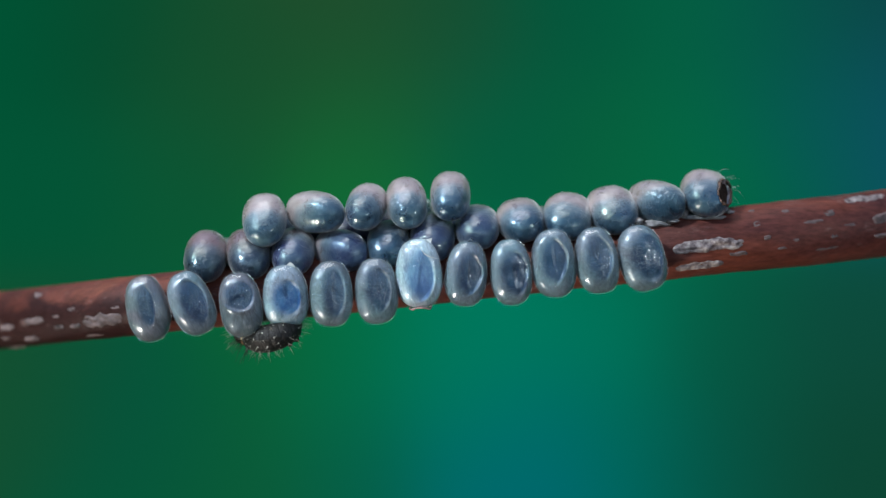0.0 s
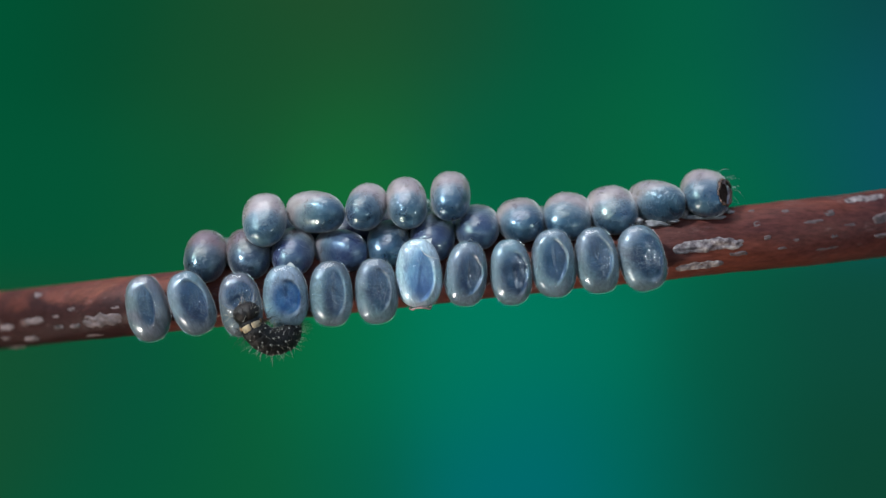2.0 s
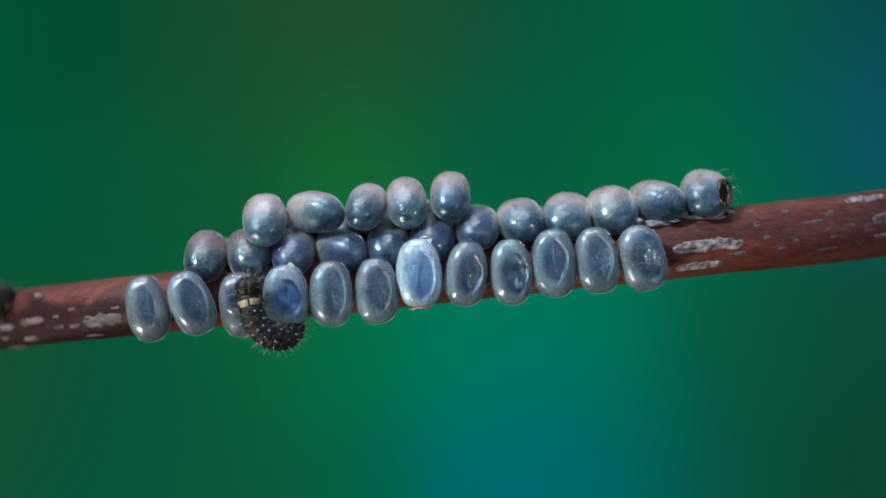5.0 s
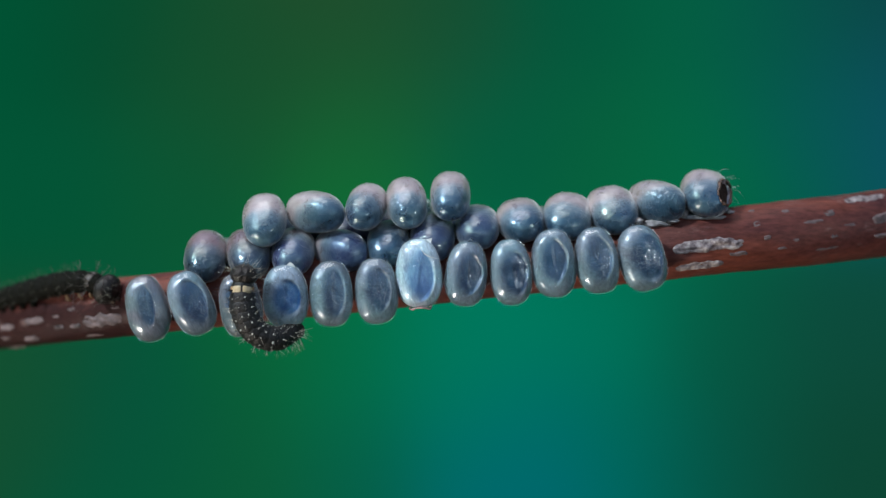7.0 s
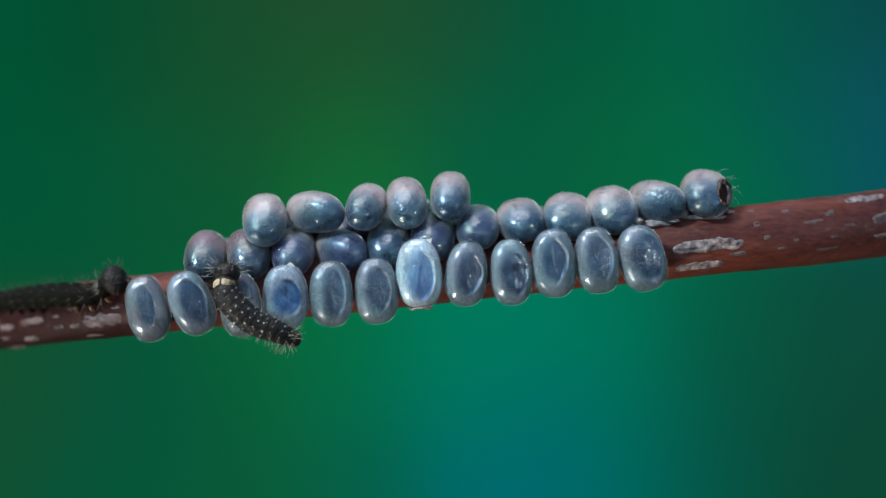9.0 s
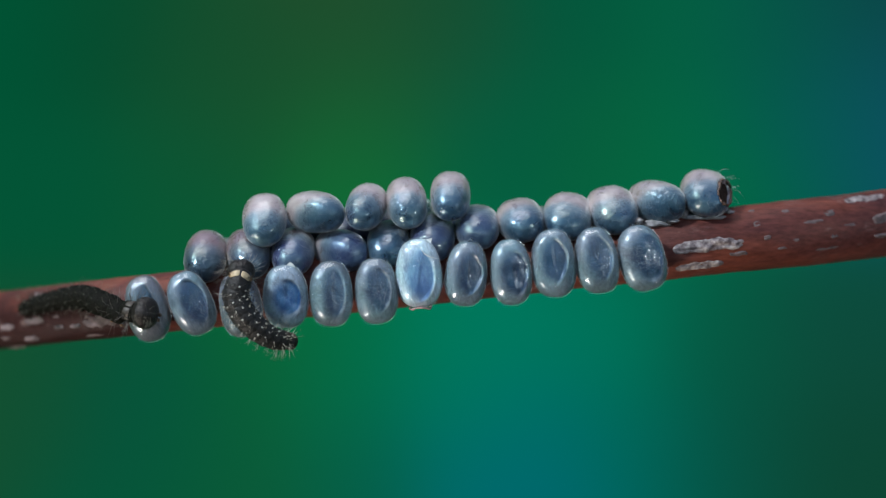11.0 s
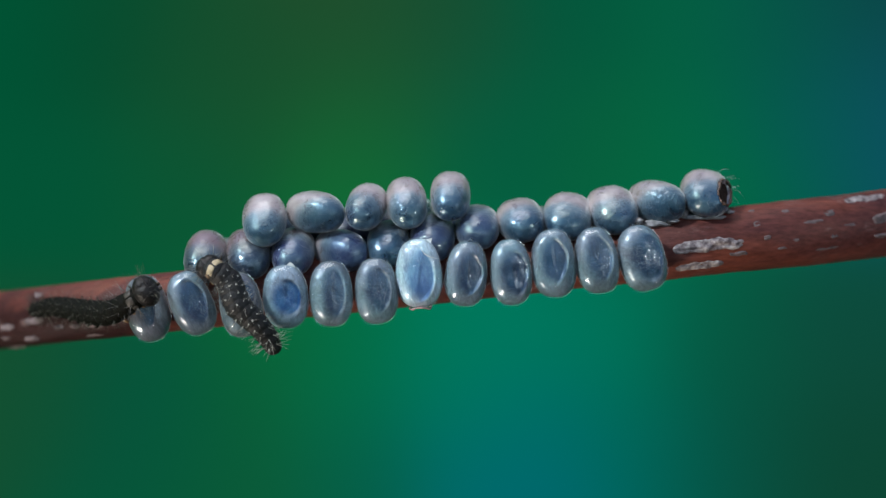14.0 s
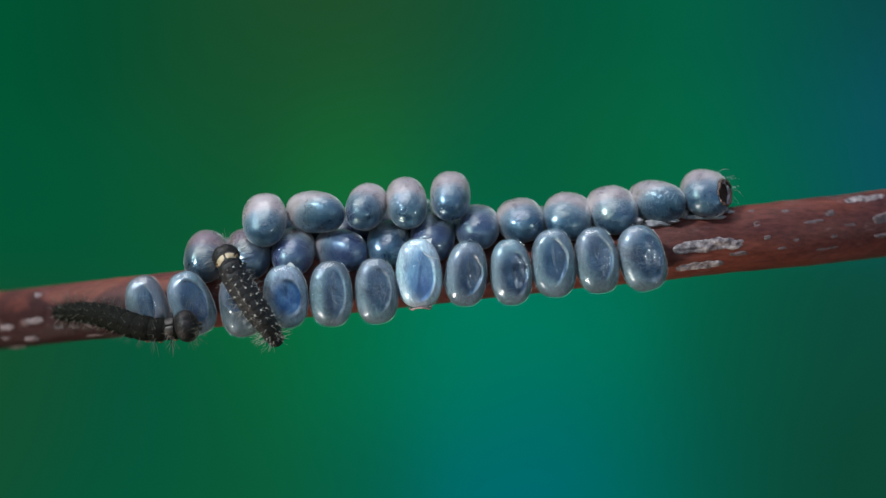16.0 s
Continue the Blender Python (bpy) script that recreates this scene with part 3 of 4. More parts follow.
front_egg(-1.851, -1.40, -1.161, 0.604, 0.53, 0.949, -4, 3, 3, 6, 14, CREASED, (0.03, 0.08, 0.60, 0.68, 0.099, 0.037, 20))
front_egg(-0.674, -1.40, -0.674, 0.659, 0.53, 0.996, -3, 5, -4, 7, 0, WHITE, (0.06, -0.02, 0.62, 0.74, 0.087, 0.029, -15))
front_egg(0.643, -1.40, -0.690, 0.588, 0.53, 0.941, 4, 2, 2, 8, 0, CLEAR_BLUE, (0.08, 0.04, 0.64, 0.64, 0.110, 0.043, 5))
front_egg(1.882, -1.40, -0.643, 0.588, 0.53, 0.949, -4, 4, 0, 9, 0, CLEAR_BLUE, (0.12, 0.00, 0.68, 0.64, 0.110, 0.037, 5))
front_egg(3.074, -1.40, -0.392, 0.627, 0.53, 0.988, -4, 3, -3, 10, 0, CLEAR_BLUE, (0.00, 0.08, 0.60, 0.64, 0.099, 0.032, 10))
front_egg(4.266, -1.40, -0.314, 0.612, 0.53, 0.957, -9, 0, 4, 11, 7, CREASED, (0.02, 0.06, 0.62, 0.64, 0.099, 0.037, 15))
front_egg(5.521, -1.40, -0.251, 0.659, 0.53, 0.957, -15, 4, 6, 12, 6, CREASED, (0.10, 0.02, 0.72, 0.70, 0.081, 0.012, -20))
top_egg(-5.017, -0.55, 0.810, 0.619, 0.540, 0.937, -12, 129, -5, 20, 'eggs stacked on the upper row')
top_egg(-3.572, -0.55, 1.032, 0.587, 0.587, 0.937, 0, 100, 49, 21, 'eggs stacked on the upper row', lying=True)
top_egg(-2.159, -0.55, 1.175, 0.564, 0.540, 0.937, 7, 118, -8, 22, 'eggs stacked on the upper row')
top_egg(-1.016, -0.55, 1.286, 0.572, 0.540, 0.937, -4, 127, 4, 23, 'eggs stacked on the upper row')
top_egg(0.206, -0.55, 1.476, 0.564, 0.540, 0.937, 0, 123, 0, 24, 'eggs stacked on the upper row')
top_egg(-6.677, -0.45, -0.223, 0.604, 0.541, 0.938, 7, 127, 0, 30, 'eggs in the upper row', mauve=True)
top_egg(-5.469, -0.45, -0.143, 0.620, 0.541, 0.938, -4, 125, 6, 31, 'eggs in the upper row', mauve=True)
top_egg(-4.210, -0.50, -0.095, 0.604, 0.540, 0.937, 0, 120, -5, 32, 'eggs in the upper row', blue=True)
top_egg(-2.860, -0.50, -0.048, 0.604, 0.604, 0.937, 0, 100, 37, 33, 'eggs in the upper row', blue=True)
top_egg(-1.541, -0.50, 0.127, 0.604, 0.540, 0.937, -7, 118, -8, 34, 'eggs in the upper row', blue=True)
top_egg(-0.286, -0.50, 0.334, 0.635, 0.540, 0.937, 12, 120, 4, 35, 'eggs in the upper row', blue=True)
top_egg(0.969, -0.50, 0.604, 0.620, 0.540, 0.937, 4, 113, 0, 36, 'eggs in the upper row', blue=True)
top_egg(2.194, -0.45, 0.795, 0.668, 0.541, 0.938, -10, 113, 6, 37, 'eggs in the upper row')
top_egg(3.514, -0.45, 0.906, 0.715, 0.541, 0.938, 7, 120, -5, 38, 'eggs in the upper row')
top_egg(4.773, -0.40, 1.082, 0.700, 0.541, 0.939, -4, 123, 9, 39, 'eggs in the upper row')
top_egg(6.022, -0.30, 1.322, 0.605, 0.605, 0.940, 0, 100, 43, 40, 'eggs in the upper row', folded=True)
top_egg(7.414, -0.25, 1.562, 0.717, 0.542, 0.941, 9, 118, 4, 41, 'eggs in the upper row', hatched=True)
top_egg(-4.673, 0.75, 0.534, 0.566, 0.550, 0.954, -7, 110, -5, 50, 'eggs behind the upper row', blue=True)
top_egg(-3.379, 0.75, 0.582, 0.566, 0.550, 0.954, 12, 110, 9, 51, 'eggs behind the upper row', blue=True)
top_egg(-2.086, 0.75, 0.744, 0.566, 0.550, 0.954, 4, 110, -8, 52, 'eggs behind the upper row', blue=True)
top_egg(-0.792, 0.75, 0.905, 0.566, 0.550, 0.954, -10, 110, 4, 53, 'eggs behind the upper row', blue=True)
top_egg(-3.622, 0.75, 0.016, 0.566, 0.550, 0.954, 7, 110, 0, 54, 'eggs behind the upper row', blue=True)
top_egg(-2.328, 0.75, 0.178, 0.566, 0.550, 0.954, -4, 110, 6, 55, 'eggs behind the upper row', blue=True)
top_egg(-1.116, 0.75, 0.340, 0.566, 0.550, 0.954, 0, 110, -5, 56, 'eggs behind the upper row', blue=True)
top_egg(-4.915, 0.75, -0.113, 0.566, 0.550, 0.954, 9, 110, 9, 57, 'eggs behind the upper row', blue=True)
top_egg(0.356, 0.75, 0.534, 0.566, 0.550, 0.954, -7, 110, -8, 58, 'eggs behind the upper row', blue=True)
top_egg(-6.209, 0.75, -0.340, 0.566, 0.550, 0.954, 12, 110, 4, 59, 'eggs behind the upper row', blue=True)
top_egg(-2.846, 0.75, 0.534, 0.566, 0.550, 0.954, 4, 110, 0, 60, 'eggs behind the upper row', blue=True)
top_egg(0.550, 0.75, 0.663, 0.566, 0.550, 0.954, -10, 110, 6, 61, 'eggs behind the upper row', blue=True)
top_egg(1.617, 0.75, 0.372, 0.566, 0.550, 0.954, 7, 110, -5, 62, 'eggs behind the upper row', blue=True)
top_egg(2.765, 0.75, 0.582, 0.566, 0.550, 0.954, -4, 110, 9, 63, 'eggs behind the upper row', blue=True)


# ---- caterpillars ----
SEGMENTS = 12


def seg_radius(i):
    return (1.05, 1.18, 1.25, 1.27, 1.27, 1.25, 1.22, 1.18, 1.12, 1.04, 0.96, 0.82)[i]


def hairs(rng, spots, r, per, length, thick):
    """Stiff tapering bristles that spring from each spot."""
    pieces = []
    for p, out in spots:
        for _ in range(per):
            way = (out + Vector((rng.uniform(-.5, .5), rng.uniform(-.5, .5), rng.uniform(-.4, .5)))).normalized()
            long = length * rng.uniform(0.6, 1.25)
            bend = Vector((rng.uniform(-.2, .2), rng.uniform(-.2, .2), rng.uniform(-.2, .1))) * long
            pieces.append(tube([p, p + way * long * 0.5 + bend * 0.25, p + way * long + bend], [thick, thick * 0.75, thick * 0.25], 4))
    return joined(pieces)


def build_caterpillar(name_label, r, head_r, step, skin, wart, plate, pale, dark, seed, per, fine):
    """Head and rings, each a rigid piece. In a ring's space +x is forward and +z is its back. Millimetres."""
    rng = random.Random(seed)
    root = tagged(new("caterpillar"), name_label, "caterpillar", "young caterpillars")
    pieces = []

    def head_shape(v):
        p = Vector((v.x * 0.86, v.y * 1.12, v.z * 1.06)) * head_r
        p.z -= 0.09 * head_r * math.exp(-(v.y / 0.12) ** 2) * max(0, v.z)
        p.x -= 0.07 * head_r * math.exp(-(v.y / 0.16) ** 2) * max(0, v.x)
        return p * MM
    head = part("head", mesh("head", *ball(head_shape, 20, 28), HEAD), root, "glossy black head capsule")
    spots = []
    for _ in range(46):
        v = Vector((rng.uniform(-0.2, 1), rng.uniform(-1, 1), rng.uniform(-0.3, 1))).normalized()
        spots.append((head_shape(v), v))
    part("bristles", mesh("bristles", *hairs(rng, spots, r, 1, 0.34 * MM, 0.005 * MM), pale), head)
    for side in (-1, 1):
        def jaw(v, s=side):
            return Vector((0.76 * head_r + v.x * 0.15 * head_r, s * 0.19 * head_r + v.y * 0.13 * head_r, -0.56 * head_r + v.z * 0.19 * head_r)) * MM
        part("jaw", mesh("jaw", *ball(jaw, 8, 10), JAW), head, "dark brown jaw")
    pieces.append(head)
    for i in range(SEGMENTS):
        q = r * seg_radius(i)
        half = step * 1.25

        def ring_shape(v, q=q, half=half, i=i):
            flat = abs(v.x) ** 1.25 * (1 if v.x > 0 else -1)
            k = (1 - abs(flat) ** 3.0) ** 0.42 if abs(flat) < 1 else 0
            s = math.hypot(v.y, v.z) or 1
            ang = math.atan2(v.y, v.z)
            wrinkle = 1 + 0.025 * math.cos(ang * 8 + i)
            y, z = v.y / s * k * q * wrinkle, v.z / s * k * q * wrinkle
            if z < 0:
                z *= 0.9
            return Vector((flat * half, y, z)) * MM
        seg = part("body_ring", mesh("body_ring", *ball(lambda v, f=ring_shape: f(Vector((v.z, v.y, v.x))), 14, 28), skin), root)
        warts, spots = [], []
        for a in (-112, -78, -46, -17, 17, 46, 78, 112):
            a += rng.uniform(-4, 4)
            fx = step * (0.12 if abs(a) < 20 or 60 < abs(a) < 90 else -0.10) + rng.uniform(-.01, .01)
            out = Vector((0, math.sin(radians(a)), math.cos(radians(a))))
            p = (Vector((fx, 0, 0)) + out * q * 0.97) * MM
            size = r * rng.uniform(0.055, 0.115)
            warts.append(ball(lambda v, p=p, size=size: p + v * size * MM, 6, 8))
            if i or abs(a) > 30:
                spots.append((p, (out + Vector((rng.uniform(-.2, .2), 0, 0))).normalized()))
        part("warts", mesh("warts", *joined(warts), wart), seg, "pale warts")
        tuft, long, thick = (6, 0.46, 0.0065) if i == 0 else (3, 0.36, 0.0050) if i == 1 else (per + 2, 0.36, fine * 1.15) if i > 9 else (per, 0.25, fine)
        part("bristles", mesh("bristles", *hairs(rng, spots, r, tuft, long * MM, thick * MM), dark if i < 2 else pale), seg)
        if i == 0:
            for side in (-1, 1):
                def shield(v, s=side):
                    k = (v.x ** 6 + v.y ** 6) ** (1 / 6) or 1
                    k = math.hypot(v.x, v.y) / k
                    ang = radians(s * (31 + v.y * k * 27))
                    return Vector((0.03 - 0.05 * abs(ang) + v.x * k * step * 0.40, math.sin(ang) * q * (1.0 + 0.09 * v.z), math.cos(ang) * q * (1.0 + 0.09 * v.z))) * MM
                part("neck_shield", mesh("neck_shield", *ball(shield, 16, 24), plate), seg, "tan neck shield")

                def spot(v, s=side):
                    ang = radians(s * (72 + v.y * 14))
                    return Vector((0.02 + v.x * step * 0.32, math.sin(ang) * q * (1.0 + 0.08 * v.z), math.cos(ang) * q * (1.0 + 0.08 * v.z))) * MM
                part("side_shield", mesh("side_shield", *ball(spot, 8, 10), plate if plate == PLATE_DULL else LEG), seg, "amber side shield")
        if i < 3:
            for side in (-1, 1):
                foot = [Vector((0, side * 0.45 * q, -0.72 * q)), Vector((0.02, side * 0.62 * q, -1.10 * q)), Vector((0.07, side * 0.50 * q, -1.45 * q))]
                part("leg", mesh("leg", *tube([p * MM for p in foot], [0.055 * MM, 0.04 * MM, 0.012 * MM], 8), LEG), seg, "amber jointed leg")
        if i in (5, 6, 7, 8, 11):
            for side in (-1, 1):
                foot = [Vector((0, side * 0.42 * q, -0.66 * q)), Vector((0, side * 0.50 * q, -0.98 * q)), Vector((0, side * 0.52 * q, -1.16 * q))]
                part("proleg", mesh("proleg", *tube([p * MM for p in foot], [0.09 * MM, 0.075 * MM, 0.085 * MM], 8), skin), seg)
        if i == SEGMENTS - 1:
            def tail(v, q=q, half=half):
                return Vector((-half * 0.80 + v.x * half * 0.16, v.y * q * 0.62, 0.1 * q + v.z * q * 0.62)) * MM
            part("tail_shield", mesh("tail_shield", *ball(tail, 10, 16), TAIL if skin == SKIN_GREEN else skin), seg, "olive tail shield")
        pieces.append(seg)
    return root, pieces


CLIMBER = build_caterpillar("black caterpillar with pale warts climbing over the eggs", 0.300, 0.345, 0.235, SKIN, WART, PLATE, BRISTLE_PALE, BRISTLE_BLACK, 4, 4, 0.0030)
CRAWLER = build_caterpillar("greenish-black bristly caterpillar crawling along the twig", 0.280, 0.410, 0.30, SKIN_GREEN, WART_DULL, PLATE_DULL, BRISTLE_GREY, BRISTLE_DARK, 9, 5, 0.0028)


def bend(points, back, share):
    """Poses of the head and the rings along a curve from head to tail through points (millimetres)."""
    pts = [Vector(p) for p in points]
    pts = [pts[0] * 2 - pts[1]] + pts + [pts[-1] * 2 - pts[-2]]
    fine = []
    for i in range(1, len(pts) - 2):
        a, b, c, d = pts[i - 1:i + 3]
        for k in range(24):
            t = k / 24
            fine.append(0.5 * (2 * b + (c - a) * t + (2 * a - 5 * b + 4 * c - d) * t * t + (3 * b - a - 3 * c + d) * t ** 3))
    fine.append(pts[-2])
    run = [0.0]
    for p, q in zip(fine, fine[1:]):
        run.append(run[-1] + (q - p).length)

    def at(s):
        s = min(max(s, 0), run[-1])
        i = max(1, next((k for k, v in enumerate(run) if v >= s), len(run) - 1))
        f = (s - run[i - 1]) / max(1e-9, run[i] - run[i - 1])
        return fine[i - 1].lerp(fine[i], f)
    out = []
    for i in range(SEGMENTS + 1):
        s = 0 if i == 0 else run[-1] * share + (run[-1] * (1 - share) - 0.04) * (i - 1) / (SEGMENTS - 1)
        e = run[-1] * 0.05
        x = (at(s - e) - at(s + e)).normalized()
        z = Vector(back) - x * Vector(back).dot(x)
        z.normalize()
        y = z.cross(x)
        m = Matrix((x, y, z)).transposed().to_4x4()
        m.translation = at(s) * MM
        out.append(m)
    return out


def crawl(caterpillar, moments):
    """Keys a caterpillar: it goes along with the middle of its body, and the pieces bend about that."""
    root, pieces = caterpillar
    rows, piece_rows = [], [[] for _ in pieces]
    for t, poses in moments:
        base = Matrix.Translation(poses[7].translation)
        rows.append((t, base))
        for p, m in zip(piece_rows, poses):
            p.append((t, base.inverted() @ m))
    walk(root, rows)
    for ob, p in zip(pieces, piece_rows):
        walk(ob, p)


# ---- glue, torn flakes and silk ----
def glue(x, y, z, wide, high, seed):
    """A dried drop of glue where an egg meets the bark; millimetres."""
    def drop(v):
        lump = 1 + 0.45 * noise.noise(v * 1.9 + Vector((seed * 3.7, 0, 0)))
        return Vector((v.x * wide, v.y * 0.22, v.z * high)) * lump * MM
    ob = new("dried_glue", mesh("dried_glue", *ball(drop, 14, 20), GLUE))
    ob.location = (x * MM, y * MM, z * MM)
    tagged(ob, "pale dried drop of egg glue on the bark", "glue", "drops of egg glue")


def flake(points, thick=0.012):
    """A torn splinter of shell, thick at its root."""
    pts = [Vector(p) * MM for p in points]
    verts, faces = [], []
    for p in pts:
        verts += [p + Vector((0, -thick * MM, 0)), p + Vector((0, thick * MM, 0))]
    n = len(pts)
    faces.append(tuple(range(0, 2 * n, 2)))
    faces.append(tuple(range(1, 2 * n, 2))[::-1])
    for i in range(n):
        k = (i + 1) % n
        faces.append((2 * i, 2 * i + 1, 2 * k + 1, 2 * k))
    me = mesh("shell_splinter", verts, faces, SILK)
    me.shade_flat()
    tagged(new("shell_splinter", me), "white torn splinter of egg shell on an egg", "shell splinter")


def silk(a, b, sag, thick=0.004):
    """A fine thread from a to b; millimetres."""
    a, b, mid = Vector(a), Vector(b), []
    for i in range(9):
        t = i / 8
        mid.append((a.lerp(b, t) + Vector(sag) * 4 * t * (1 - t)) * MM)
    tagged(new("silk_thread", mesh("silk_thread", *tube(mid, [thick * MM] * 9, 5), SILK)), "fine pale silk thread stuck to the eggs", "silk thread", "silk threads")


glue(5.98, -0.60, 0.70, 0.42, 0.12, 1)
glue(7.38, -0.50, 0.88, 0.58, 0.10, 2)
glue(6.78, -0.35, 0.97, 0.22, 0.20, 3)
glue(8.06, -0.35, 1.03, 0.16, 0.08, 4)
glue(5.47, -0.80, 0.78, 0.14, 0.10, 5)
glue(6.43, -0.70, 0.78, 0.20, 0.06, 6)
flake(((-4.33, -1.50, -0.44), (-4.24, -1.50, -0.36), (-4.14, -1.50, -0.43), (-4.04, -1.50, -0.62), (-4.17, -1.50, -0.53)))
# curved white scratch on the milky egg, built as a thread
silk((-0.62, -1.97, 0.06), (-0.12, -1.93, -0.26), (-.1, -.02, -.06), 0.009)
flake(((-0.56, -1.45, 0.24), (-0.30, -1.45, 0.31), (-0.34, -1.45, 0.16)))
silk((2.48, -1.75, -1.08), (2.60, -1.60, -0.97), (0, 0, -0.06), 0.0024)
silk((2.50, -1.70, -1.23), (2.48, -1.75, -1.06), (-0.05, 0, 0), 0.0024)
silk((7.99, -0.20, 1.77), (8.44, -0.10, 1.53), (0, 0, 0.1), 0.0024)
silk((8.04, -0.20, 1.90), (8.38, 0.00, 1.97), (0, 0, 0.06), 0.0024)
silk((8.06, -0.30, 1.53), (8.33, -0.20, 1.26), (0.1, 0, 0), 0.0024)
silk((7.77, -0.10, 2.16), (8.10, 0.00, 2.26), (0, 0, 0.05), 0.0024)
silk((8.11, -0.20, 1.69), (8.53, -0.10, 1.42), (0.05, 0, 0.06), 0.0024)
silk((8.07, -0.20, 1.64), (8.40, -0.10, 1.77), (0, 0, 0.05), 0.0024)
silk((7.91, -0.20, 2.06), (8.24, -0.10, 2.09), (0, 0, -0.05), 0.0024)
silk((8.11, -0.20, 1.45), (8.22, -0.30, 1.16), (0.05, 0, 0), 0.0024)
silk((-4.39, -1.10, 1.09), (-4.29, -1.00, 0.73), (0.12, 0, 0), 0.0024)
silk((1.22, -1.70, -1.00), (1.31, -1.70, -0.92), (0, -0.1, 0), 0.0024)



def motions():
    climb, go = [], []
    climb.append((0.0, bend(((-5.52, -0.70, -2.32), (-5.23, -1.10, -2.50), (-4.79, -1.50, -2.47), (-4.31, -1.40, -2.27), (-4.24, -0.60, -2.00)), (-0.1, -1, 0.25), 0.13)))
    climb.append((0.5, bend(((-5.96, -2.10, -1.92), (-5.56, -2.10, -2.15), (-5.11, -1.90, -2.44), (-4.58, -1.60, -2.53), (-4.29, -1.20, -2.39), (-4.24, -0.60, -2.00)), (-0.1, -1, 0.25), 0.13)))
    climb.append((1.0, bend(((-5.73, -2.20, -1.85), (-5.41, -2.10, -2.24), (-4.87, -1.90, -2.49), (-4.39, -1.50, -2.45), (-4.24, -0.60, -2.00)), (-0.1, -1, 0.25), 0.13)))
    climb.append((1.5, bend(((-5.65, -2.20, -1.80), (-5.28, -2.10, -2.13), (-4.78, -1.90, -2.49), (-4.35, -1.50, -2.45), (-4.24, -0.60, -2.00)), (-0.1, -1, 0.25), 0.13)))
    climb.append((2.0, bend(((-5.39, -2.30, -1.75), (-5.17, -2.20, -2.24), (-4.75, -1.90, -2.55), (-4.32, -1.50, -2.42), (-4.24, -0.60, -2.00)), (0, -1, 0.1), 0.13)))
    climb.append((2.5, bend(((-5.08, -2.30, -1.50), (-5.05, -2.30, -1.93), (-4.79, -2.00, -2.39), (-4.35, -1.50, -2.45), (-4.24, -0.60, -2.00)), (0, -1, 0.1), 0.13)))
    climb.append((3.0, bend(((-5.10, -2.30, -1.35), (-5.06, -2.30, -1.80), (-4.87, -2.10, -2.28), (-4.40, -1.60, -2.47), (-4.24, -0.60, -2.00)), (0, -1, 0.1), 0.13)))
    climb.append((3.5, bend(((-5.11, -2.30, -1.19), (-5.03, -2.30, -1.71), (-4.84, -2.10, -2.23), (-4.40, -1.60, -2.47), (-4.24, -0.60, -2.00)), (0, -1, 0.1), 0.13)))
    climb.append((4.0, bend(((-5.24, -2.30, -1.22), (-5.00, -2.30, -1.71), (-4.73, -2.10, -2.32), (-4.34, -1.60, -2.45), (-4.24, -0.60, -2.00)), (0, -1, 0.1), 0.13)))
    climb.append((5.2, bend(((-5.39, -2.30, -1.00), (-5.36, -2.30, -1.47), (-5.17, -2.20, -2.04), (-4.63, -2.00, -2.44), (-4.19, -1.50, -2.30), (-4.19, -0.90, -2.00)), (0, -1, 0.1), 0.13)))
    climb.append((6.3, bend(((-5.52, -2.30, -0.78), (-5.60, -2.30, -1.25), (-5.52, -2.30, -1.78), (-5.06, -2.20, -2.30), (-4.52, -2.00, -2.47), (-4.12, -1.40, -2.27)), (0, -1, 0.1), 0.13)))
    climb.append((6.5, bend(((-5.49, -2.30, -0.78), (-5.56, -2.30, -1.22), (-5.52, -2.30, -1.71), (-5.10, -2.20, -2.30), (-4.49, -2.00, -2.47), (-4.08, -1.40, -2.27)), (0, -1, 0.1), 0.13)))
    climb.append((7.0, bend(((-5.45, -2.30, -0.71), (-5.49, -2.30, -1.17), (-5.45, -2.30, -1.71), (-5.15, -2.20, -2.26), (-4.61, -2.00, -2.47), (-4.10, -1.40, -2.27)), (0, -1, 0.1), 0.13)))
    climb.append((7.5, bend(((-5.58, -2.30, -0.74), (-5.55, -2.30, -1.24), (-5.47, -2.30, -1.74), (-5.17, -2.20, -2.24), (-4.55, -2.00, -2.45), (-4.10, -1.40, -2.22)), (0, -1, 0.1), 0.13)))
    climb.append((8.0, bend(((-5.92, -2.20, -0.77), (-5.75, -2.30, -1.28), (-5.49, -2.30, -1.74), (-5.06, -2.20, -2.18), (-4.52, -2.00, -2.45), (-4.08, -1.50, -2.37)), (-0.3, -1, 0.1), 0.13)))
    climb.append((8.5, bend(((-5.93, -2.20, -0.77), (-5.72, -2.30, -1.24), (-5.41, -2.30, -1.71), (-4.95, -2.20, -2.13), (-4.41, -2.00, -2.40), (-4.04, -1.60, -2.45)), (-0.3, -1, 0.1), 0.13)))
    climb.append((9.0, bend(((-5.94, -2.10, -0.66), (-5.96, -2.30, -1.17), (-5.61, -2.30, -1.66), (-5.15, -2.20, -2.02), (-4.61, -2.10, -2.24), (-4.17, -1.80, -2.47)), (-0.3, -1, 0.1), 0.13)))
    climb.append((11.3, bend(((-5.54, -1.95, -0.58), (-5.55, -2.28, -0.77), (-5.67, -2.30, -1.32), (-5.36, -2.30, -1.94), (-4.78, -2.10, -2.42), (-4.28, -1.80, -2.54)), (0, -1, 0.1), 0.13)))
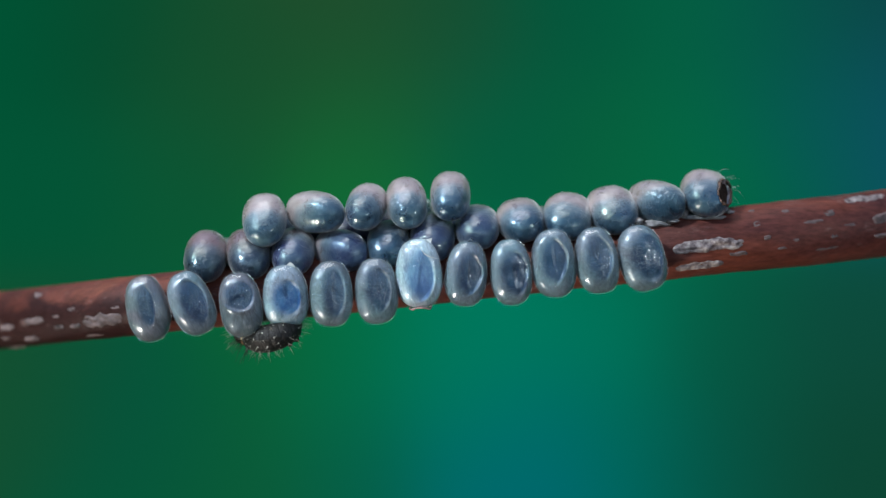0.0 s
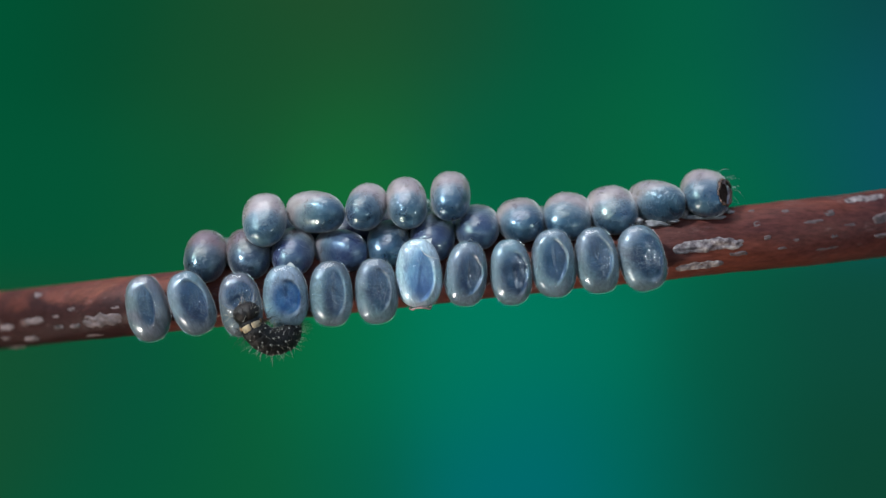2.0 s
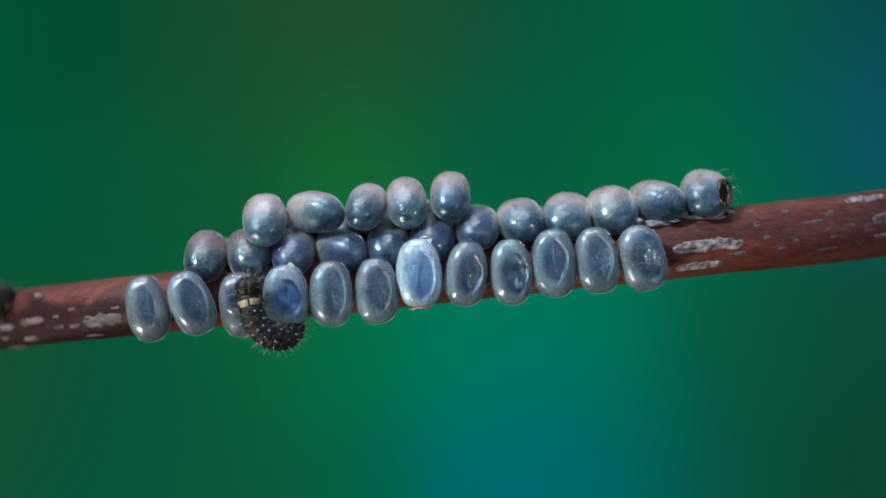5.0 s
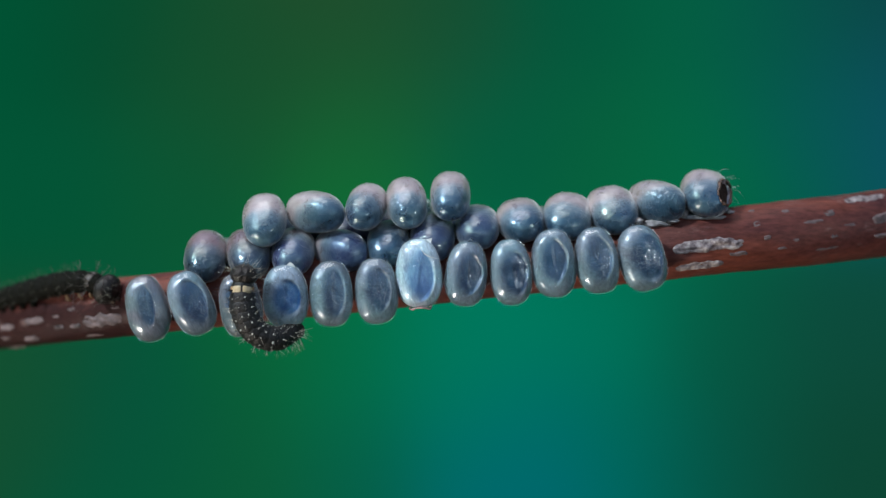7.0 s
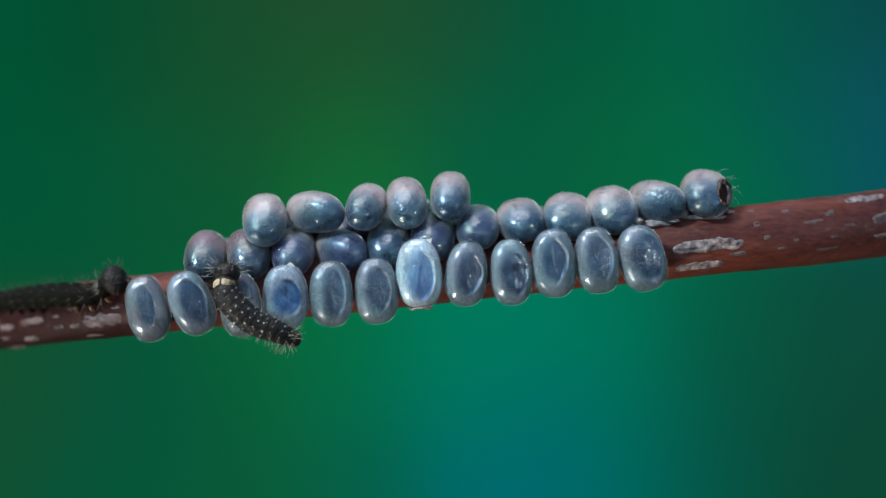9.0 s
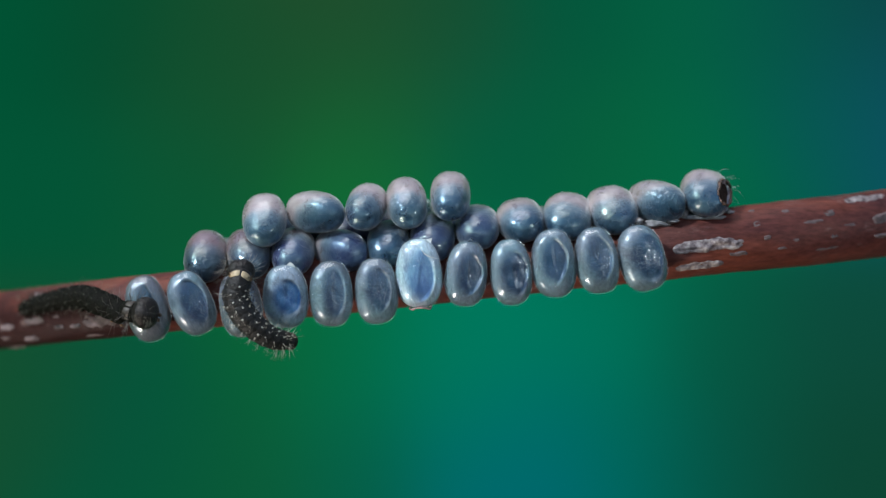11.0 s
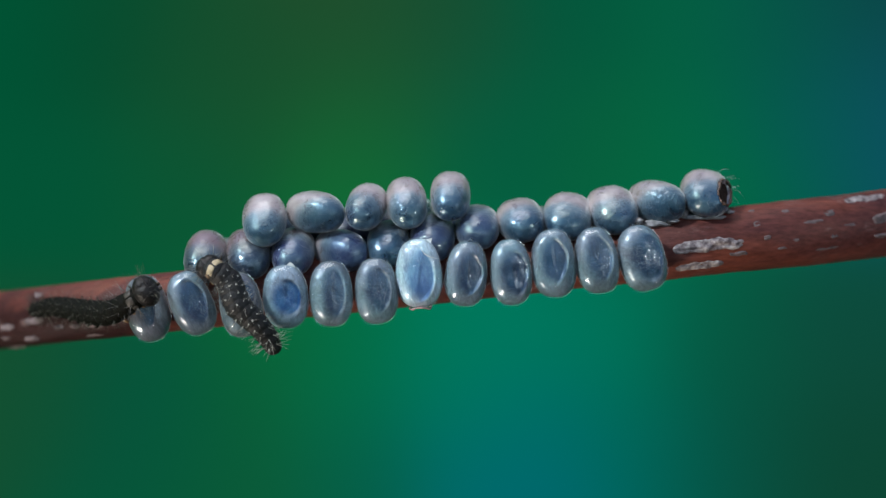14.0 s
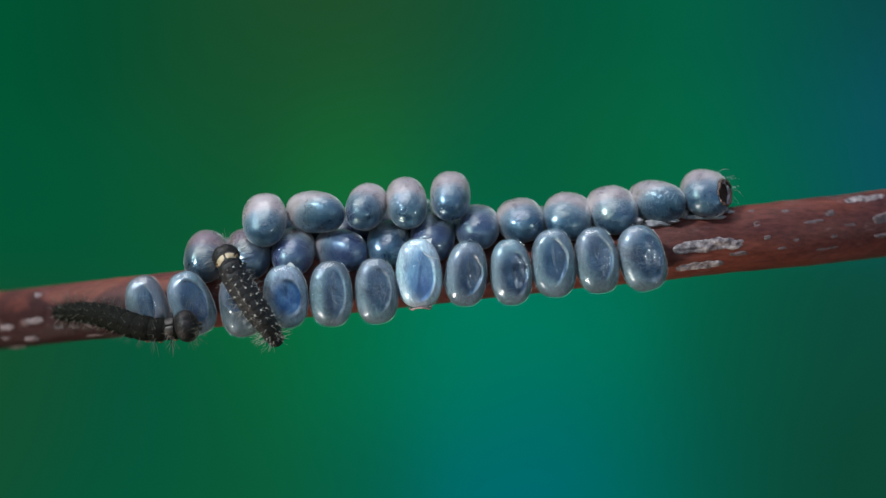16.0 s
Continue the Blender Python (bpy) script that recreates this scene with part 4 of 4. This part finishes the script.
    climb.append((11.5, bend(((-5.53, -1.95, -0.53), (-5.58, -2.28, -0.74), (-5.67, -2.30, -1.32), (-5.36, -2.30, -1.94), (-4.75, -2.10, -2.42), (-4.27, -1.80, -2.47)), (0, -1, 0.1), 0.13)))
    climb.append((12.0, bend(((-5.57, -1.95, -0.54), (-5.57, -2.28, -0.77), (-5.64, -2.30, -1.32), (-5.41, -2.30, -1.89), (-4.80, -2.10, -2.34), (-4.27, -1.80, -2.54)), (0, -1, 0.1), 0.13)))
    climb.append((12.5, bend(((-6.00, -1.95, -0.48), (-5.96, -2.28, -0.71), (-5.77, -2.30, -1.16), (-5.45, -2.30, -1.78), (-4.91, -2.20, -2.18), (-4.32, -1.90, -2.50)), (0, -1, 0.1), 0.13)))
    climb.append((13.0, bend(((-6.22, -1.95, -0.43), (-6.07, -2.28, -0.55), (-5.77, -2.30, -1.00), (-5.55, -2.30, -1.58), (-5.09, -2.20, -2.05), (-4.64, -1.90, -2.53)), (0, -1, 0.1), 0.13)))
    climb.append((13.5, bend(((-6.53, -1.95, -0.52), (-6.36, -2.28, -0.56), (-5.92, -2.20, -0.80), (-5.74, -2.30, -1.35), (-5.36, -2.30, -1.89), (-4.94, -2.10, -2.29), (-4.78, -1.90, -2.63)), (0.1, -1, 0.4), 0.13)))
    climb.append((14.0, bend(((-6.43, -1.95, -0.52), (-6.27, -2.28, -0.58), (-5.89, -2.20, -0.89), (-5.64, -2.30, -1.50), (-5.18, -2.20, -1.98), (-4.80, -2.00, -2.45), (-4.70, -1.90, -2.66)), (0.1, -1, 0.4), 0.13)))
    climb.append((14.5, bend(((-6.35, -1.95, -0.54), (-6.18, -2.28, -0.55), (-5.78, -2.20, -0.77), (-5.45, -2.30, -1.27), (-4.99, -2.30, -1.82), (-4.72, -2.10, -2.29), (-4.67, -1.90, -2.68)), (0.1, -1, 0.4), 0.13)))
    climb.append((15.0, bend(((-6.14, -1.95, -0.35), (-6.02, -2.28, -0.52), (-5.71, -2.30, -0.96), (-5.39, -2.30, -1.47), (-5.01, -2.20, -1.98), (-4.62, -1.90, -2.57)), (0, -1, 0.1), 0.13)))
    climb.append((15.5, bend(((-5.96, -1.95, -0.30), (-5.86, -2.28, -0.47), (-5.60, -2.30, -0.92), (-5.28, -2.30, -1.47), (-4.90, -2.20, -2.02), (-4.59, -1.90, -2.52)), (0, -1, 0.1), 0.13)))
    climb.append((16.0, bend(((-5.98, -1.95, -0.22), (-5.88, -2.28, -0.39), (-5.61, -2.30, -0.92), (-5.25, -2.30, -1.47), (-4.87, -2.20, -2.02), (-4.64, -1.90, -2.44)), (0, -1, 0.1), 0.13)))
    go.append((0.0, bend(((-15.81, 2.92, -2.57), (-16.45, 2.92, -2.20), (-17.27, 2.92, -2.02), (-18.37, 2.92, -1.98), (-19.29, 2.92, -2.02)), (0, -0.6, 1), 0.088)))
    go.append((3.3, bend(((-14.53, 2.92, -3.12), (-14.80, 2.92, -2.57), (-15.44, 2.92, -2.05), (-16.36, 2.92, -1.92), (-17.46, 2.92, -1.98)), (0, -0.6, 1), 0.088)))
    go.append((4.0, bend(((-13.35, 2.92, -3.57), (-13.79, 2.92, -3.02), (-14.53, 2.92, -2.29), (-15.44, 2.92, -1.98), (-16.54, 2.92, -1.98)), (0, -0.6, 1), 0.088)))
    go.append((4.2, bend(((-13.61, 2.92, -3.57), (-13.88, 2.92, -3.02), (-14.53, 2.92, -2.29), (-15.35, 2.92, -1.98), (-16.45, 2.92, -1.98)), (0, -0.6, 1), 0.088)))
    go.append((5.2, bend(((-12.55, 2.11, -1.09), (-13.23, 2.85, -1.37), (-13.98, 2.92, -1.56), (-14.71, 2.92, -1.70), (-15.62, 2.92, -1.83)), (0, -0.6, 1), 0.088)))
    go.append((6.3, bend(((-10.01, -0.00, -0.62), (-10.49, 0.32, -0.88), (-11.40, 1.02, -1.07), (-12.47, 2.02, -1.30), (-13.79, 2.92, -1.56), (-14.71, 2.92, -1.74)), (0, -0.6, 1), 0.088)))
    go.append((6.5, bend(((-9.74, -0.16, -0.76), (-10.26, 0.16, -0.97), (-11.36, 0.98, -1.16), (-12.42, 1.97, -1.41), (-13.61, 2.92, -1.61), (-14.43, 2.92, -1.74)), (0, -0.6, 1), 0.088)))
    go.append((6.7, bend(((-9.66, -0.20, -0.95), (-10.18, 0.11, -0.92), (-11.07, 0.75, -1.07), (-12.12, 1.67, -1.30), (-13.43, 2.92, -1.56), (-14.34, 2.92, -1.65)), (0, -0.6, 1), 0.088)))
    go.append((7.0, bend(((-9.47, -0.31, -1.14), (-10.05, 0.02, -0.93), (-10.93, 0.64, -1.01), (-12.07, 1.63, -1.26), (-13.33, 2.92, -1.56), (-14.25, 2.92, -1.69)), (0, -0.6, 1), 0.088)))
    go.append((7.2, bend(((-9.59, -0.25, -1.30), (-10.01, -0.00, -1.02), (-10.89, 0.61, -1.03), (-12.03, 1.59, -1.26), (-13.33, 2.92, -1.56), (-14.25, 2.92, -1.65)), (0, -0.6, 1), 0.088)))
    go.append((7.5, bend(((-9.63, -0.22, -1.30), (-10.16, 0.09, -1.08), (-11.05, 0.73, -1.03), (-12.20, 1.75, -1.26), (-13.43, 2.92, -1.52), (-14.25, 2.92, -1.65)), (0, -0.6, 1), 0.088)))
    go.append((7.7, bend(((-9.64, -0.21, -1.30), (-10.28, 0.17, -1.15), (-11.07, 0.75, -1.12), (-12.12, 1.67, -1.33), (-13.33, 2.92, -1.52), (-14.25, 2.92, -1.65)), (0, -0.6, 1), 0.088)))
    go.append((8.0, bend(((-9.57, -0.26, -1.21), (-10.14, 0.08, -1.22), (-11.03, 0.72, -1.26), (-12.07, 1.63, -1.40), (-13.33, 2.92, -1.56), (-14.25, 2.92, -1.65)), (0, -0.6, 1), 0.088)))
    go.append((8.2, bend(((-9.53, -0.28, -1.16), (-10.10, 0.06, -1.22), (-10.99, 0.68, -1.26), (-12.03, 1.59, -1.39), (-13.33, 2.92, -1.56), (-14.16, 2.92, -1.65)), (0, -0.6, 1), 0.088)))
    go.append((8.5, bend(((-9.40, -0.34, -1.02), (-9.89, -0.07, -1.30), (-10.85, 0.58, -1.31), (-11.99, 1.55, -1.40), (-13.23, 2.85, -1.56), (-14.07, 2.92, -1.65)), (0, -0.6, 1), 0.088)))
    go.append((8.7, bend(((-9.27, -0.41, -0.88), (-9.85, -0.10, -1.27), (-10.77, 0.52, -1.31), (-11.90, 1.47, -1.40), (-13.00, 2.59, -1.53), (-13.98, 2.92, -1.65)), (0, -0.6, 1), 0.088)))
    go.append((9.0, bend(((-9.23, -0.43, -0.88), (-9.89, -0.07, -1.27), (-10.83, 0.56, -1.31), (-11.86, 1.43, -1.40), (-12.89, 2.47, -1.53), (-13.88, 2.92, -1.65)), (0, -0.6, 1), 0.088)))
    go.append((9.2, bend(((-9.31, -0.39, -1.12), (-9.89, -0.07, -1.30), (-10.85, 0.58, -1.31), (-11.99, 1.55, -1.44), (-13.00, 2.59, -1.55), (-13.88, 2.92, -1.65)), (0, -0.6, 1), 0.088)))
    go.append((10.2, bend(((-8.91, -1.53, -1.64), (-9.50, -0.99, -1.42), (-10.21, -0.29, -1.33), (-11.17, 0.77, -1.42), (-12.11, 1.65, -1.59), (-13.00, 2.57, -1.70)), (0, -1, 0.45), 0.088)))
    go.append((11.3, bend(((-8.22, -1.99, -2.05), (-8.75, -1.72, -2.01), (-9.31, -1.18, -1.61), (-10.04, -0.31, -1.35), (-10.96, 0.60, -1.47), (-11.81, 1.32, -1.69)), (0, -1, 0.45), 0.088)))
    go.append((11.5, bend(((-8.44, -1.92, -2.54), (-8.81, -1.67, -2.32), (-9.12, -1.42, -1.85), (-9.62, -0.77, -1.48), (-10.28, -0.07, -1.41), (-11.02, 0.65, -1.55), (-11.77, 1.28, -1.67)), (0, -1, 0.45), 0.088)))
    go.append((11.7, bend(((-8.68, -1.77, -2.88), (-8.87, -1.63, -2.41), (-9.22, -1.29, -1.82), (-9.68, -0.69, -1.48), (-10.57, 0.22, -1.45), (-11.77, 1.28, -1.67)), (0, -1, 0.45), 0.088)))
    go.append((12.0, bend(((-8.87, -1.63, -2.99), (-8.96, -1.55, -2.50), (-9.24, -1.26, -1.85), (-9.73, -0.63, -1.50), (-10.63, 0.28, -1.47), (-11.77, 1.28, -1.67)), (0, -1, 0.45), 0.088)))
    go.append((12.2, bend(((-8.56, -1.86, -2.98), (-8.85, -1.64, -2.55), (-9.24, -1.26, -1.90), (-9.77, -0.58, -1.52), (-10.65, 0.30, -1.50), (-11.75, 1.26, -1.68)), (0, -1, 0.45), 0.088)))
    go.append((12.5, bend(((-8.26, -1.98, -2.93), (-8.62, -1.82, -2.57), (-9.16, -1.37, -1.93), (-9.79, -0.55, -1.54), (-10.71, 0.37, -1.49), (-11.72, 1.25, -1.68)), (0, -1, 0.45), 0.088)))
    go.append((12.7, bend(((-8.08, -2.04, -2.74), (-8.58, -1.84, -2.44), (-9.12, -1.42, -1.92), (-9.83, -0.49, -1.54), (-10.78, 0.43, -1.49), (-11.72, 1.25, -1.67)), (0, -1, 0.45), 0.088)))
    go.append((13.0, bend(((-7.96, -2.08, -2.22), (-8.44, -1.92, -2.12), (-9.08, -1.46, -1.86), (-9.91, -0.42, -1.58), (-10.84, 0.50, -1.51), (-11.68, 1.21, -1.68)), (0, -1, 0.45), 0.088)))
    go.append((13.2, bend(((-7.94, -2.08, -1.91), (-8.47, -1.91, -1.99), (-9.14, -1.39, -1.92), (-9.93, -0.40, -1.72), (-10.86, 0.52, -1.61), (-11.68, 1.21, -1.72)), (0, -1, 0.45), 0.088)))
    go.append((13.5, bend(((-8.04, -2.05, -1.61), (-8.53, -1.89, -1.83), (-9.14, -1.39, -1.93), (-10.00, -0.34, -1.79), (-10.92, 0.57, -1.65), (-11.70, 1.23, -1.76)), (0, -1, 0.45), 0.088)))
    go.append((13.7, bend(((-8.15, -2.02, -1.20), (-8.58, -1.84, -1.54), (-9.24, -1.26, -1.78), (-10.08, -0.27, -1.75), (-10.98, 0.61, -1.65), (-11.68, 1.21, -1.74)), (0, -1, 0.45), 0.088)))
    go.append((14.0, bend(((-8.17, -2.01, -1.16), (-8.62, -1.82, -1.46), (-9.28, -1.21, -1.78), (-10.12, -0.23, -1.76), (-11.02, 0.65, -1.65), (-11.64, 1.17, -1.74)), (0, -1, 0.45), 0.088)))
    go.append((14.5, bend(((-8.17, -2.01, -1.95), (-8.72, -1.75, -1.91), (-9.41, -1.05, -1.82), (-10.14, -0.21, -1.67), (-10.86, 0.52, -1.56), (-11.39, 0.95, -1.61)), (0, -1, 0.45), 0.088)))
    go.append((15.0, bend(((-7.87, -2.10, -2.08), (-8.44, -1.92, -2.02), (-9.06, -1.48, -1.90), (-9.83, -0.49, -1.71), (-10.61, 0.26, -1.57), (-11.23, 0.81, -1.62)), (0, -1, 0.45), 0.088)))
    go.append((15.5, bend(((-7.38, -2.21, -2.12), (-8.01, -2.06, -2.12), (-8.64, -1.80, -1.99), (-9.54, -0.88, -1.76), (-10.57, 0.22, -1.57), (-11.19, 0.78, -1.62)), (0, -1, 0.45), 0.088)))
    go.append((16.0, bend(((-7.03, -2.26, -2.11), (-7.62, -2.16, -2.22), (-8.42, -1.93, -2.14), (-9.28, -1.21, -1.90), (-10.12, -0.23, -1.79), (-10.86, 0.52, -1.81)), (0, -1, 0.45), 0.088)))
    crawl(CLIMBER, climb)
    crawl(CRAWLER, go)


motions()
